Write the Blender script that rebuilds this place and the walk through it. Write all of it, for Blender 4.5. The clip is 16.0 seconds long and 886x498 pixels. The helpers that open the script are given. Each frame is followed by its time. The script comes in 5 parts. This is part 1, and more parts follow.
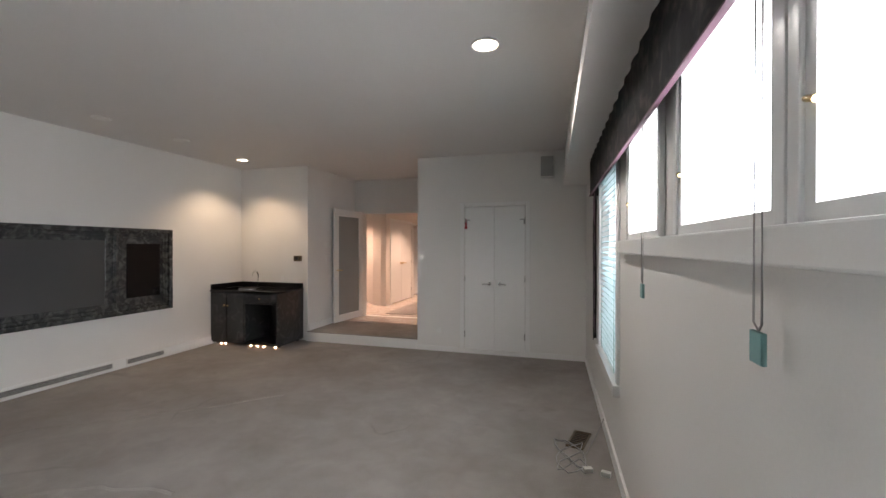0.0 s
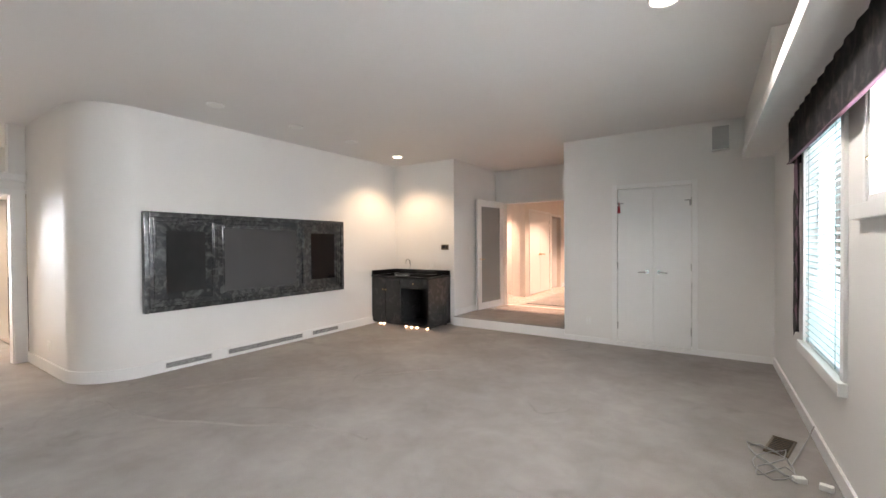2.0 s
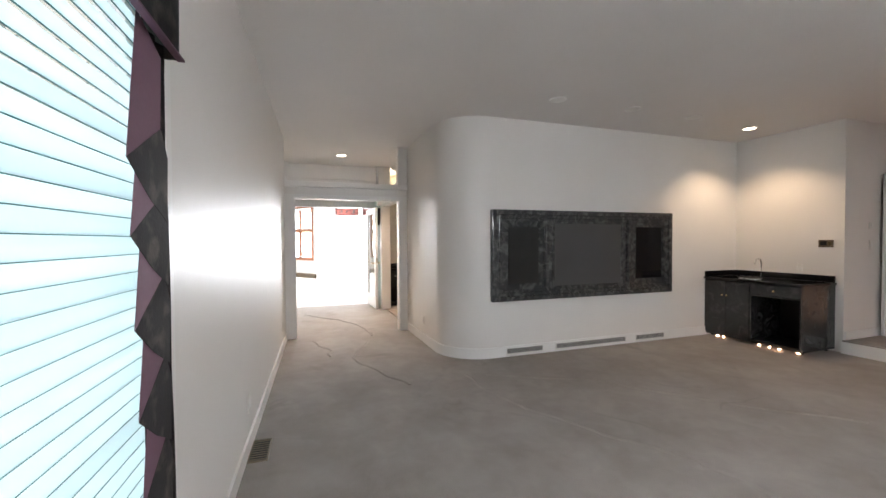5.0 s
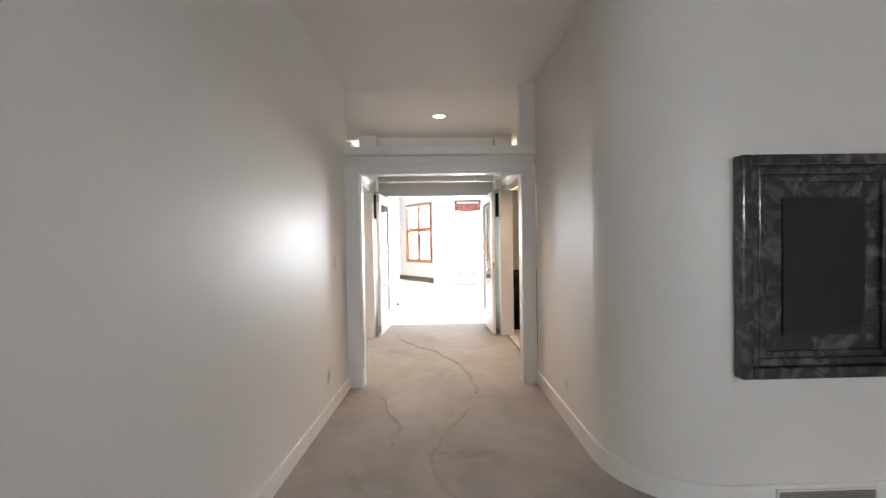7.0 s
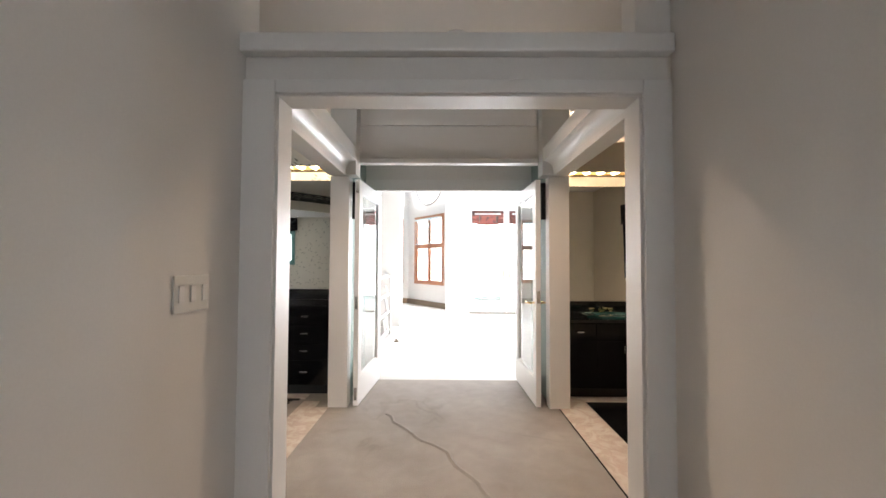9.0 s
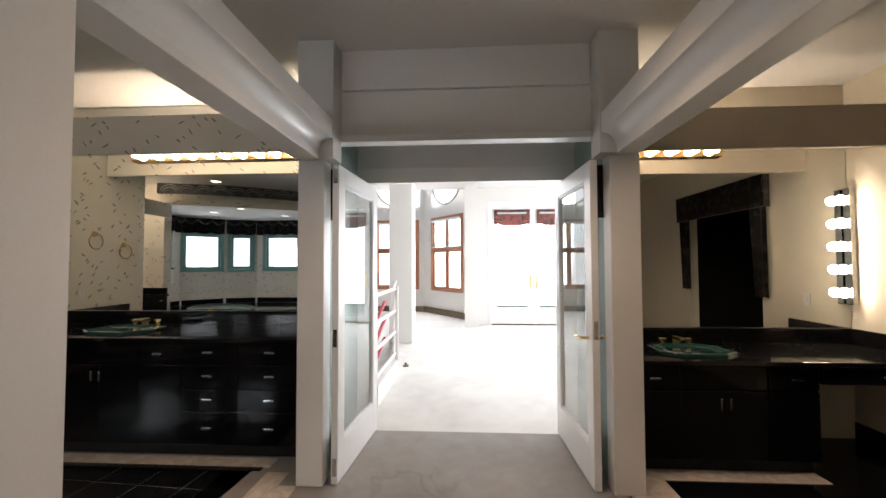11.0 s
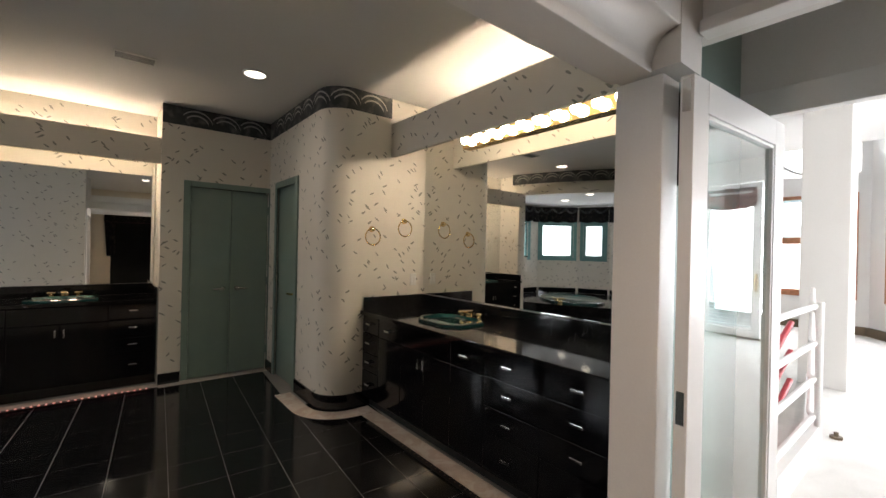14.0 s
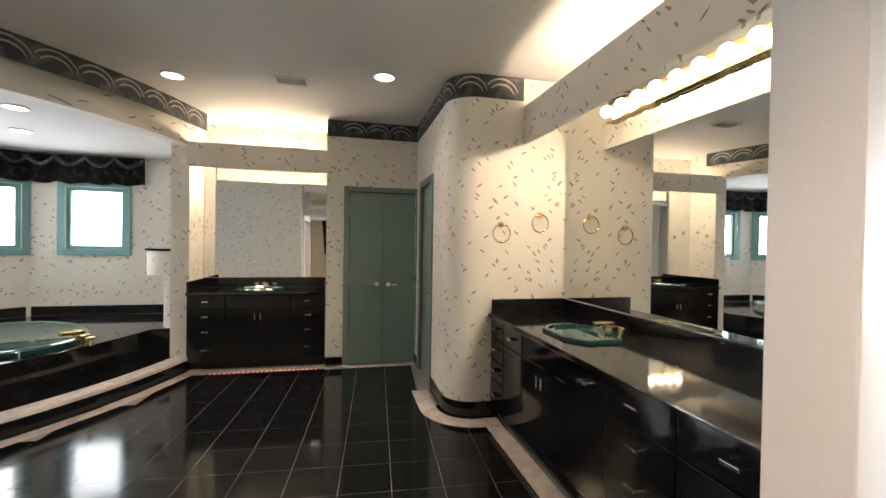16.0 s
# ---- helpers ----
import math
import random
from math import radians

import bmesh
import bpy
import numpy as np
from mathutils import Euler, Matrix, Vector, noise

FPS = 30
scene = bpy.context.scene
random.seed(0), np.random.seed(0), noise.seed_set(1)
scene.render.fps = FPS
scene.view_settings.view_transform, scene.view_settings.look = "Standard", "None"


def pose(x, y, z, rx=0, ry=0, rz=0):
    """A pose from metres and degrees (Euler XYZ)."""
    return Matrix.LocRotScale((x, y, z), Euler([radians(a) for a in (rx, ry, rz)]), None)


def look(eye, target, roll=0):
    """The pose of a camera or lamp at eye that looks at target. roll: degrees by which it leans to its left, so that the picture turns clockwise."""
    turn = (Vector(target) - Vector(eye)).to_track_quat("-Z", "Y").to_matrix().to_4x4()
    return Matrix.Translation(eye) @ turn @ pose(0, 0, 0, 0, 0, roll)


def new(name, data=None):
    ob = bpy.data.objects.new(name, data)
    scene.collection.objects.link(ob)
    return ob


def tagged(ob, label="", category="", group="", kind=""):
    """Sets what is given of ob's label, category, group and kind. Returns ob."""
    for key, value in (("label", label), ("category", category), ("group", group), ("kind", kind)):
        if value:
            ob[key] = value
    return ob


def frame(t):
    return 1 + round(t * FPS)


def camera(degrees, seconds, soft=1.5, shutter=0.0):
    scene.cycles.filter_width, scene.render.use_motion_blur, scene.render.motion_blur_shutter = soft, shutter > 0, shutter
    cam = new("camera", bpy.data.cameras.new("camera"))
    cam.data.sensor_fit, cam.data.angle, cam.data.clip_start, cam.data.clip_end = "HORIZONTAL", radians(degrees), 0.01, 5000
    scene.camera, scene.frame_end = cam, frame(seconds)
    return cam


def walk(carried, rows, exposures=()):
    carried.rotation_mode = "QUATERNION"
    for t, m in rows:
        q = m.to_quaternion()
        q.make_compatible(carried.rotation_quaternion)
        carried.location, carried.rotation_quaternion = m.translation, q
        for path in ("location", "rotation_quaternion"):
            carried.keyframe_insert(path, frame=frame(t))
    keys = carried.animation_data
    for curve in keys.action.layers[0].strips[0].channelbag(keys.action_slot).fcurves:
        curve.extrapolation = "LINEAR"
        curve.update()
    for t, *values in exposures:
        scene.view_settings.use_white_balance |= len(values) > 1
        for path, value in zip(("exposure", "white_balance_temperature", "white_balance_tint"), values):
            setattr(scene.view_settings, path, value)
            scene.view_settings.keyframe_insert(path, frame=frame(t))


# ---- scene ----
cam = camera(94.2, 16.0)
PATH = [
    (0, (0.14, -0.257, 1.489), (-0.415, 1.664, 1.479), 0.1),
    (0.5, (0.096, -0.273, 1.461), (-0.598, 1.603, 1.443), -0.2),
    (1, (0.047, -0.309, 1.42), (-0.797, 1.504, 1.399), -0.2),
    (1.5, (-0.007, -0.347, 1.374), (-0.993, 1.393, 1.356), -0.2),
    (2, (-0.071, -0.394, 1.353), (-1.182, 1.268, 1.329), -0.4),
    (2.5, (-0.087, -0.414, 1.312), (-1.335, 1.148, 1.292), -0.4),
    (3, (-0.144, -0.449, 1.288), (-1.525, 0.998, 1.273), -0.4),
    (3.5, (-0.204, -0.517, 1.279), (-1.725, 0.782, 1.27), -0.3),
    (4, (-0.321, -0.622, 1.31), (-1.981, 0.494, 1.292), -0.3),
    (4.5, (-0.468, -0.681, 1.338), (-2.253, 0.219, 1.306), -0.1),
    (5, (-0.758, -0.699, 1.364), (-2.64, -0.023, 1.322), -0.3),
    (5.1, (-0.812, -0.696, 1.363), (-2.712, -0.072, 1.309), 0.1),
    (5.2, (-0.882, -0.691, 1.362), (-2.795, -0.106, 1.32), -0.5),
    (7.3, (-3.46, -0.009, 1.305), (-5.46, 0.01, 1.28), -0.5),
    (7.5, (-3.70, -0.01, 1.28), (-5.70, 0.001, 1.272), -0.3),
    (8, (-4.191, 0.008, 1.274), (-6.191, -0.002, 1.286), -0.0),
    (8.5, (-4.718, 0.016, 1.283), (-6.718, -0.003, 1.32), -0.1),
    (8.7, (-4.921, 0.001, 1.27), (-6.92, -0.011, 1.332), 0.2),
    (10.8, (-6.192, 0.026, 1.375), (-8.19, -0.037, 1.45), -0.3),
    (11, (-6.283, 0.038, 1.384), (-8.278, -0.08, 1.455), -0.2),
    (11.5, (-6.489, 0.047, 1.446), (-8.465, -0.261, 1.5), 0.2),
    (12, (-6.679, 0.018, 1.463), (-8.595, -0.552, 1.504), 0.7),
    (12.5, (-6.877, -0.065, 1.471), (-8.688, -0.913, 1.501), 0.9),
    (13, (-7.065, -0.12, 1.46), (-8.722, -1.24, 1.475), 1.0),
    (13.2, (-7.136, -0.116, 1.452), (-8.73, -1.323, 1.457), 0.9),
    (13.5, (-7.221, -0.181, 1.443), (-8.702, -1.525, 1.453), 1.3),
    (14, (-7.376, -0.236, 1.426), (-8.63, -1.794, 1.425), 1.3),
    (14.5, (-7.548, -0.269, 1.427), (-8.579, -1.982, 1.422), 1.1),
    (15, (-7.715, -0.281, 1.432), (-8.543, -2.101, 1.42), 1.0),
    (15.5, (-7.845, -0.3, 1.42), (-8.48, -2.197, 1.4), 0.9),
    (16, (-7.964, -0.34, 1.424), (-8.425, -2.286, 1.4), 0.9),
]
EXPOSURES = [(t, stops, 6450, 13) for t, stops in (
    (0.0, -0.25), (1.5, 0.6), (3.5, 0.6), (5.0, 0.0), (7.5, -0.2), (8.5, -0.4), (11.0, -1.2), (12.0, -1.8), (12.5, -1.85),
    (13.2, -1.65), (14.0, -1.0), (14.5, -0.5), (15.5, -0.08), (16.0, 0.0))]
walk(cam, [(t, look(eye, target, roll)) for t, eye, target, roll in PATH], EXPOSURES)

# ---- light ----
world = bpy.data.worlds.new("world")
scene.world = world
world.use_nodes = True
wn = world.node_tree
sky = wn.nodes.new("ShaderNodeTexSky")
sky.sky_type, sky.sun_disc = "NISHITA", False
sky.sun_elevation, sky.sun_rotation = radians(50), radians(250)
wn.links.new(sky.outputs[0], wn.nodes["Background"].inputs[0])
wn.nodes["Background"].inputs[1].default_value = 0.15


def lamp(kind, name, m, watts, colour, **values):
    data = bpy.data.lights.new(name, kind)
    data.energy, data.color = watts, colour
    if kind == "AREA":
        data.shape = "RECTANGLE"
        data.size, data.size_y = values["size"]
        data.spread = radians(values.get("spread", 180))
    if kind == "SPOT":
        data.spot_size, data.spot_blend, data.shadow_soft_size = radians(values.get("cone", 120)), 0.6, 0.05
    if kind == "SUN":
        data.angle = radians(values["angle"])
    ob = new(name, data)
    ob.matrix_world = m
    return ob


DAY = (0.93, 0.97, 1.0)
WARM = (1.0, 0.72, 0.46)
SOFTWARM = (1.0, 0.83, 0.64)
lamp("SUN", "sun", look((0, 0, 9), (-3, 4, 0)), 1.0, (1, 0.96, 0.9), angle=12)
# skylight in the window openings, and one added bedroom fill
lamp("AREA", "skylight_east_high", look((0.78, 0.9, 1.85), (-1, 0.9, 1.85)), 170, DAY, size=(3.2, 0.9))
lamp("AREA", "skylight_east_tall", look((0.78, 3.07, 1.36), (-1, 3.07, 1.36)), 40, DAY, size=(1.3, 1.6))
lamp("AREA", "skylight_south", look((-1.35, -1.52, 1.28), (-1.35, 0, 1.28)), 17, (0.8, 0.95, 1.0), size=(1.8, 1.8))
lamp("AREA", "skylight_french_door", look((-15.9, 1.5, 1.5), (-12, 1.5, 1.0)), 820, DAY, size=(1.8, 2.2))
lamp("AREA", "skylight_bay", look((-18.75, -1.0, 2.2), (-12.5, -0.6, 1.0)), 1450, DAY, size=(2.6, 3.2))
# added fill lamp inside the bedroom; the wall behind it has no window
lamp("AREA", "fill_bedroom", look((-12.8, 4.6, 1.8), (-12.6, 0, 0.5)), 420, DAY, size=(3.0, 2.0))
lamp("AREA", "skylight_tub_south", look((-4.8, -6.9, 1.7), (-5.2, -5, 1.2)), 20, DAY, size=(0.7, 0.9))
lamp("AREA", "skylight_tub_corner", look((-3.6, -6.55, 1.7), (-5.0, -5, 1.2)), 20, DAY, size=(0.7, 0.9))
lamp("AREA", "skylight_tub_east", look((-2.86, -4.7, 1.7), (-5.0, -5, 1.2)), 20, DAY, size=(0.7, 0.9))


# ---- materials ----
def mat(name, colour, rough=0.6, metal=0.0, vary=0.08, scale=6.0, fine=120.0, bump=0.05, spec=0.5, coat=0.0, stretch=None):
    m = bpy.data.materials.new(name)
    m.use_nodes = True
    n, l = m.node_tree.nodes, m.node_tree.links
    b = n["Principled BSDF"]
    b.inputs["Metallic"].default_value = metal
    b.inputs["Specular IOR Level"].default_value = spec
    b.inputs["Coat Weight"].default_value = coat
    co = n.new("ShaderNodeTexCoord")
    src = co.outputs["Object"]
    if stretch:
        mp = n.new("ShaderNodeMapping")
        mp.inputs["Scale"].default_value = stretch
        l.new(src, mp.inputs[0])
        src = mp.outputs[0]
    big, small = n.new("ShaderNodeTexNoise"), n.new("ShaderNodeTexNoise")
    big.inputs["Scale"].default_value, small.inputs["Scale"].default_value = scale, fine
    big.inputs["Detail"].default_value, small.inputs["Detail"].default_value = 5, 3
    l.new(src, big.inputs[0]), l.new(src, small.inputs[0])
    add = n.new("ShaderNodeMath")
    add.operation = "ADD"
    l.new(big.outputs[0], add.inputs[0]), l.new(small.outputs[0], add.inputs[1])
    ramp = n.new("ShaderNodeMapRange")
    ramp.inputs[1].default_value, ramp.inputs[2].default_value = 0.6, 1.4
    ramp.inputs[3].default_value, ramp.inputs[4].default_value = 1 - vary, 1 + vary
    l.new(add.outputs[0], ramp.inputs[0])
    mul = n.new("ShaderNodeVectorMath")
    mul.operation = "SCALE"
    mul.inputs[0].default_value = colour
    l.new(ramp.outputs[0], mul.inputs["Scale"])
    l.new(mul.outputs[0], b.inputs["Base Color"])
    rr = n.new("ShaderNodeMapRange")
    rr.inputs[3].default_value, rr.inputs[4].default_value = max(0.02, rough * 0.85), min(1, rough * 1.15)
    l.new(big.outputs[0], rr.inputs[0]), l.new(rr.outputs[0], b.inputs["Roughness"])
    if bump:
        bp = n.new("ShaderNodeBump")
        bp.inputs["Strength"].default_value, bp.inputs["Distance"].default_value = bump, 0.004
        l.new(small.outputs[0], bp.inputs["Height"]), l.new(bp.outputs[0], b.inputs["Normal"])
    return m


def glow(name, colour, strength):
    m = bpy.data.materials.new(name)
    m.use_nodes = True
    b = m.node_tree.nodes["Principled BSDF"]
    b.inputs["Base Color"].default_value = (0.9, 0.9, 0.88, 1)
    b.inputs["Emission Color"].default_value = (*colour, 1)
    b.inputs["Emission Strength"].default_value = strength
    return m


def wallpaper(name, ground, ink):
    """Cream paper with scattered short slanted brush marks."""
    m = mat(name, ground, 0.6, vary=0.03, bump=0.03)
    n, l = m.node_tree.nodes, m.node_tree.links
    co = n.new("ShaderNodeTexCoord")
    geo = n.new("ShaderNodeNewGeometry")
    sep, seq = n.new("ShaderNodeSeparateXYZ"), n.new("ShaderNodeSeparateXYZ")
    l.new(co.outputs["Object"], sep.inputs[0]), l.new(geo.outputs["Normal"], seq.inputs[0])
    along = n.new("ShaderNodeMath")
    along.operation = "SUBTRACT"
    l.new(sep.outputs[0], along.inputs[0]), l.new(sep.outputs[1], along.inputs[1])
    comb = n.new("ShaderNodeCombineXYZ")
    l.new(along.outputs[0], comb.inputs[0]), l.new(sep.outputs[2], comb.inputs[1])
    mask = None
    for turn, off, sc in ((0.62, 0.0, 6.6), (-0.55, 3.7, 6.2), (0.95, 7.3, 6.8)):
        mp = n.new("ShaderNodeMapping")
        mp.vector_type = "TEXTURE"
        mp.inputs["Rotation"].default_value = (0, 0, turn)
        mp.inputs["Location"].default_value = (off, off * 0.7, 0)
        mp.inputs["Scale"].default_value = (1 / sc, 1 / (sc * 3.4), 1)
        l.new(comb.outputs[0], mp.inputs[0])
        v = n.new("ShaderNodeTexVoronoi")
        v.voronoi_dimensions = "2D"
        v.inputs["Scale"].default_value = 1.0
        wob = n.new("ShaderNodeTexNoise")
        wob.inputs["Scale"].default_value = 3.0
        l.new(mp.outputs[0], wob.inputs[0])
        mixv = n.new("ShaderNodeVectorMath")
        mixv.operation = "MULTIPLY_ADD"
        mixv.inputs[1].default_value = (0.35, 0.35, 0)
        l.new(wob.outputs["Color"], mixv.inputs[0]), l.new(mp.outputs[0], mixv.inputs[2])
        l.new(mixv.outputs[0], v.inputs["Vector"])
        lt = n.new("ShaderNodeMapRange")
        lt.inputs[1].default_value, lt.inputs[2].default_value = 0.13, 0.18
        lt.inputs[3].default_value, lt.inputs[4].default_value = 1, 0
        l.new(v.outputs["Distance"], lt.inputs[0])
        pick = n.new("ShaderNodeMath")
        pick.operation = "GREATER_THAN"
        pick.inputs[1].default_value = 0.86
        sc3 = n.new("ShaderNodeSeparateXYZ")
        l.new(v.outputs["Color"], sc3.inputs[0]), l.new(sc3.outputs[0], pick.inputs[0])
        both = n.new("ShaderNodeMath")
        both.operation = "MULTIPLY"
        l.new(lt.outputs[0], both.inputs[0]), l.new(pick.outputs[0], both.inputs[1])
        if mask is None:
            mask = both.outputs[0]
        else:
            mx = n.new("ShaderNodeMath")
            mx.operation = "MAXIMUM"
            l.new(mask, mx.inputs[0]), l.new(both.outputs[0], mx.inputs[1])
            mask = mx.outputs[0]
    b = n["Principled BSDF"]
    base = b.inputs["Base Color"].links[0].from_socket
    mix = n.new("ShaderNodeMix")
    mix.data_type = "RGBA"
    mix.inputs[7].default_value = (*ink, 1)
    fade = n.new("ShaderNodeMath")
    fade.operation = "MULTIPLY"
    fade.inputs[1].default_value = 0.72
    l.new(mask, fade.inputs[0]), l.new(fade.outputs[0], mix.inputs[0])
    l.new(base, mix.inputs[6]), l.new(mix.outputs[2], b.inputs["Base Color"])
    return m


def two_tone(name, a, c, scale, rough, low=0.45, high=0.6, metal=0.0, kind="noise", bump=0.1, coat=0.0):
    """Two colours broken up by noise or marbled veins."""
    m = mat(name, a, rough, metal, vary=0.12, bump=bump, coat=coat)
    n, l = m.node_tree.nodes, m.node_tree.links
    co = n.new("ShaderNodeTexCoord")
    t = n.new("ShaderNodeTexNoise")
    t.inputs["Scale"].default_value, t.inputs["Detail"].default_value = scale, 6
    t.inputs["Distortion"].default_value = 1.6 if kind == "vein" else 0.3
    l.new(co.outputs["Object"], t.inputs[0])
    r = n.new("ShaderNodeMapRange")
    r.inputs[1].default_value, r.inputs[2].default_value = low, high
    l.new(t.outputs[0], r.inputs[0])
    b = n["Principled BSDF"]
    base = b.inputs["Base Color"].links[0].from_socket
    mix = n.new("ShaderNodeMix")
    mix.data_type = "RGBA"
    mix.inputs[7].default_value = (*c, 1)
    l.new(r.outputs[0], mix.inputs[0]), l.new(base, mix.inputs[6]), l.new(mix.outputs[2], b.inputs["Base Color"])
    return m


PAINT = mat("wall_paint", (0.74, 0.72, 0.69), 0.42, vary=0.03, scale=2.0, bump=0.04)
CEIL = mat("ceiling_paint", (0.72, 0.70, 0.68), 0.75, vary=0.03, scale=1.5, bump=0.06)
TRIM = mat("white_trim", (0.78, 0.77, 0.75), 0.3, vary=0.02, bump=0.01)
CARPET = two_tone("grey_carpet", (0.265, 0.238, 0.217), (0.325, 0.297, 0.277), 1.8, 0.95, 0.35, 0.7, bump=0.9)
_n, _l = CARPET.node_tree.nodes, CARPET.node_tree.links
_b = _n["Principled BSDF"]
_base = _b.inputs["Base Color"].links[0].from_socket
_co = _n.new("ShaderNodeTexCoord")


def _noise(scale, detail, warp, low, high, a, b):
    t, r = _n.new("ShaderNodeTexNoise"), _n.new("ShaderNodeMapRange")
    t.inputs["Scale"].default_value, t.inputs["Detail"].default_value, t.inputs["Distortion"].default_value = scale, detail, warp
    r.inputs[1].default_value, r.inputs[2].default_value, r.inputs[3].default_value, r.inputs[4].default_value = low, high, a, b
    _l.new(_co.outputs["Object"], t.inputs[0]), _l.new(t.outputs[0], r.inputs[0])
    return t.outputs[0], r.outputs[0]


def _calc(kind, a, b):
    q = _n.new("ShaderNodeMath")
    q.operation = kind
    for k, v in enumerate((a, b)):
        if isinstance(v, (int, float)):
            q.inputs[k].default_value = v
        else:
            _l.new(v, q.inputs[k])
    return q.outputs[0]


# dirty creases along some contours, scuffed patches and tread marks
_raw, _ = _noise(0.75, 3, 0.8, 0, 1, 0, 1)
_line = _n.new("ShaderNodeMapRange")
_line.inputs[1].default_value, _line.inputs[2].default_value, _line.inputs[3].default_value, _line.inputs[4].default_value = 0.002, 0.016, 0.13, 0.0
_l.new(_calc("ABSOLUTE", _calc("SUBTRACT", _raw, 0.5), 0), _line.inputs[0])
_, _where = _noise(1.3, 2, 0.0, 0.50, 0.62, 0, 1)
_, _patch = _noise(0.55, 4, 1.0, 0.40, 0.62, 0.95, 1.06)
_, _scuff = _noise(7.0, 6, 0.6, 0.35, 0.68, 0.95, 1.05)
_shade = _calc("MULTIPLY", _calc("MULTIPLY", _patch, _scuff), _calc("SUBTRACT", 1.0, _calc("MULTIPLY", _line.outputs[0], _where)))
_sc = _n.new("ShaderNodeVectorMath")
_sc.operation = "SCALE"
_l.new(_base, _sc.inputs[0]), _l.new(_shade, _sc.inputs["Scale"]), _l.new(_sc.outputs[0], _b.inputs["Base Color"])
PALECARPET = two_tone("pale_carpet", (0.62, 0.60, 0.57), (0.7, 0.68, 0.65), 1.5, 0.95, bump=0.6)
PAPER = wallpaper("wallpaper", (0.76, 0.71, 0.63), (0.12, 0.125, 0.10))
BORDER = two_tone("dark_border_paper", (0.03, 0.033, 0.035), (0.16, 0.16, 0.15), 9, 0.6, 0.5, 0.75, bump=0.02)
ARC = mat("pale_arc_print", (0.36, 0.35, 0.33), 0.6)
BLACK = mat("black_lacquer", (0.005, 0.005, 0.006), 0.09, vary=0.1, scale=1.0, bump=0.0, spec=0.4)
STONE = two_tone("black_granite", (0.008, 0.008, 0.009), (0.024, 0.024, 0.025), 60, 0.07, 0.55, 0.75, bump=0.0)
TILE = two_tone("black_floor_tile", (0.007, 0.007, 0.008), (0.018, 0.018, 0.02), 25, 0.11, 0.55, 0.75, bump=0.0)
TILE.node_tree.nodes["Principled BSDF"].inputs["Specular IOR Level"].default_value = 0.32
GROUT = mat("grey_grout", (0.26, 0.255, 0.245), 0.85)
PINK = two_tone("pale_pink_marble", (0.62, 0.52, 0.46), (0.72, 0.66, 0.6), 7, 0.18, kind="vein", bump=0.0)
GREEN = mat("sage_green_paint", (0.20, 0.27, 0.24), 0.35, vary=0.05, bump=0.02)
TEAL = mat("teal_porcelain", (0.008, 0.048, 0.044), 0.06, vary=0.05, bump=0.0, coat=0.5)
TEALFRAME = mat("teal_window_paint", (0.18, 0.36, 0.35), 0.4, vary=0.05)
GOLD = mat("polished_brass", (0.83, 0.62, 0.32), 0.15, 1.0, vary=0.05, bump=0.0)
CHROME = mat("chrome", (0.8, 0.8, 0.78), 0.12, 1.0, vary=0.03, bump=0.0)
DARKWOOD = two_tone("charcoal_marbled_frame", (0.034, 0.036, 0.038), (0.14, 0.145, 0.145), 9, 0.15, 0.45, 0.8, kind="vein", bump=0.0, coat=0.5)
BARFRONT = two_tone("dark_grey_marbled_laminate", (0.028, 0.028, 0.029), (0.055, 0.055, 0.055), 7, 0.16, 0.5, 0.75, kind="vein", bump=0.0)
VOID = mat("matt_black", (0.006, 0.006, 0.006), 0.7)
MESHBLACK = mat("black_speaker_cloth", (0.008, 0.008, 0.008), 0.75, fine=500, bump=0.3)
SCREEN = mat("dark_grey_screen", (0.055, 0.055, 0.057), 0.45, vary=0.02, bump=0.0)
FABRIC = two_tone("dark_floral_fabric", (0.012, 0.010, 0.011), (0.085, 0.07, 0.06), 13, 0.85, 0.5, 0.72, bump=0.3)
PURPLE = mat("plum_lining", (0.15, 0.07, 0.105), 0.7, vary=0.1, bump=0.1)
REDFAB = two_tone("red_brown_fabric", (0.20, 0.085, 0.07), (0.06, 0.055, 0.06), 11, 0.85, 0.5, 0.62, bump=0.3)
SLAT = mat("white_vinyl_slat", (0.8, 0.84, 0.84), 0.35, vary=0.02, bump=0.0)
_n, _l = SLAT.node_tree.nodes, SLAT.node_tree.links
_tr, _mx = _n.new("ShaderNodeBsdfTranslucent"), _n.new("ShaderNodeMixShader")
_tr.inputs[0].default_value, _mx.inputs[0].default_value = (0.66, 0.84, 0.88, 1), 0.38
_l.new(_n["Principled BSDF"].outputs[0], _mx.inputs[1]), _l.new(_tr.outputs[0], _mx.inputs[2])
_l.new(_mx.outputs[0], _n["Material Output"].inputs[0])
TAPESHADE = mat("teal_tape_and_slat_shade", (0.10, 0.24, 0.22), 0.7)
WOOD = two_tone("orange_wood_frame", (0.42, 0.17, 0.08), (0.3, 0.12, 0.05), 20, 0.4)
GREYMETAL = mat("grey_grille", (0.35, 0.34, 0.33), 0.45, 0.3)
BRONZE = mat("bronze_floor_grille", (0.16, 0.12, 0.08), 0.45, 0.6)
PLASTIC = mat("white_plastic", (0.75, 0.74, 0.7), 0.35, vary=0.02, bump=0.0)
REDPAINT = mat("red_painted_metal", (0.4, 0.02, 0.03), 0.4)
MIRROR = mat("mirror_silver", (0.86, 0.88, 0.87), 0.0, 1.0, vary=0.0, bump=0.0)
MIRROR.node_tree.nodes["Principled BSDF"].inputs["Roughness"].default_value = 0.01
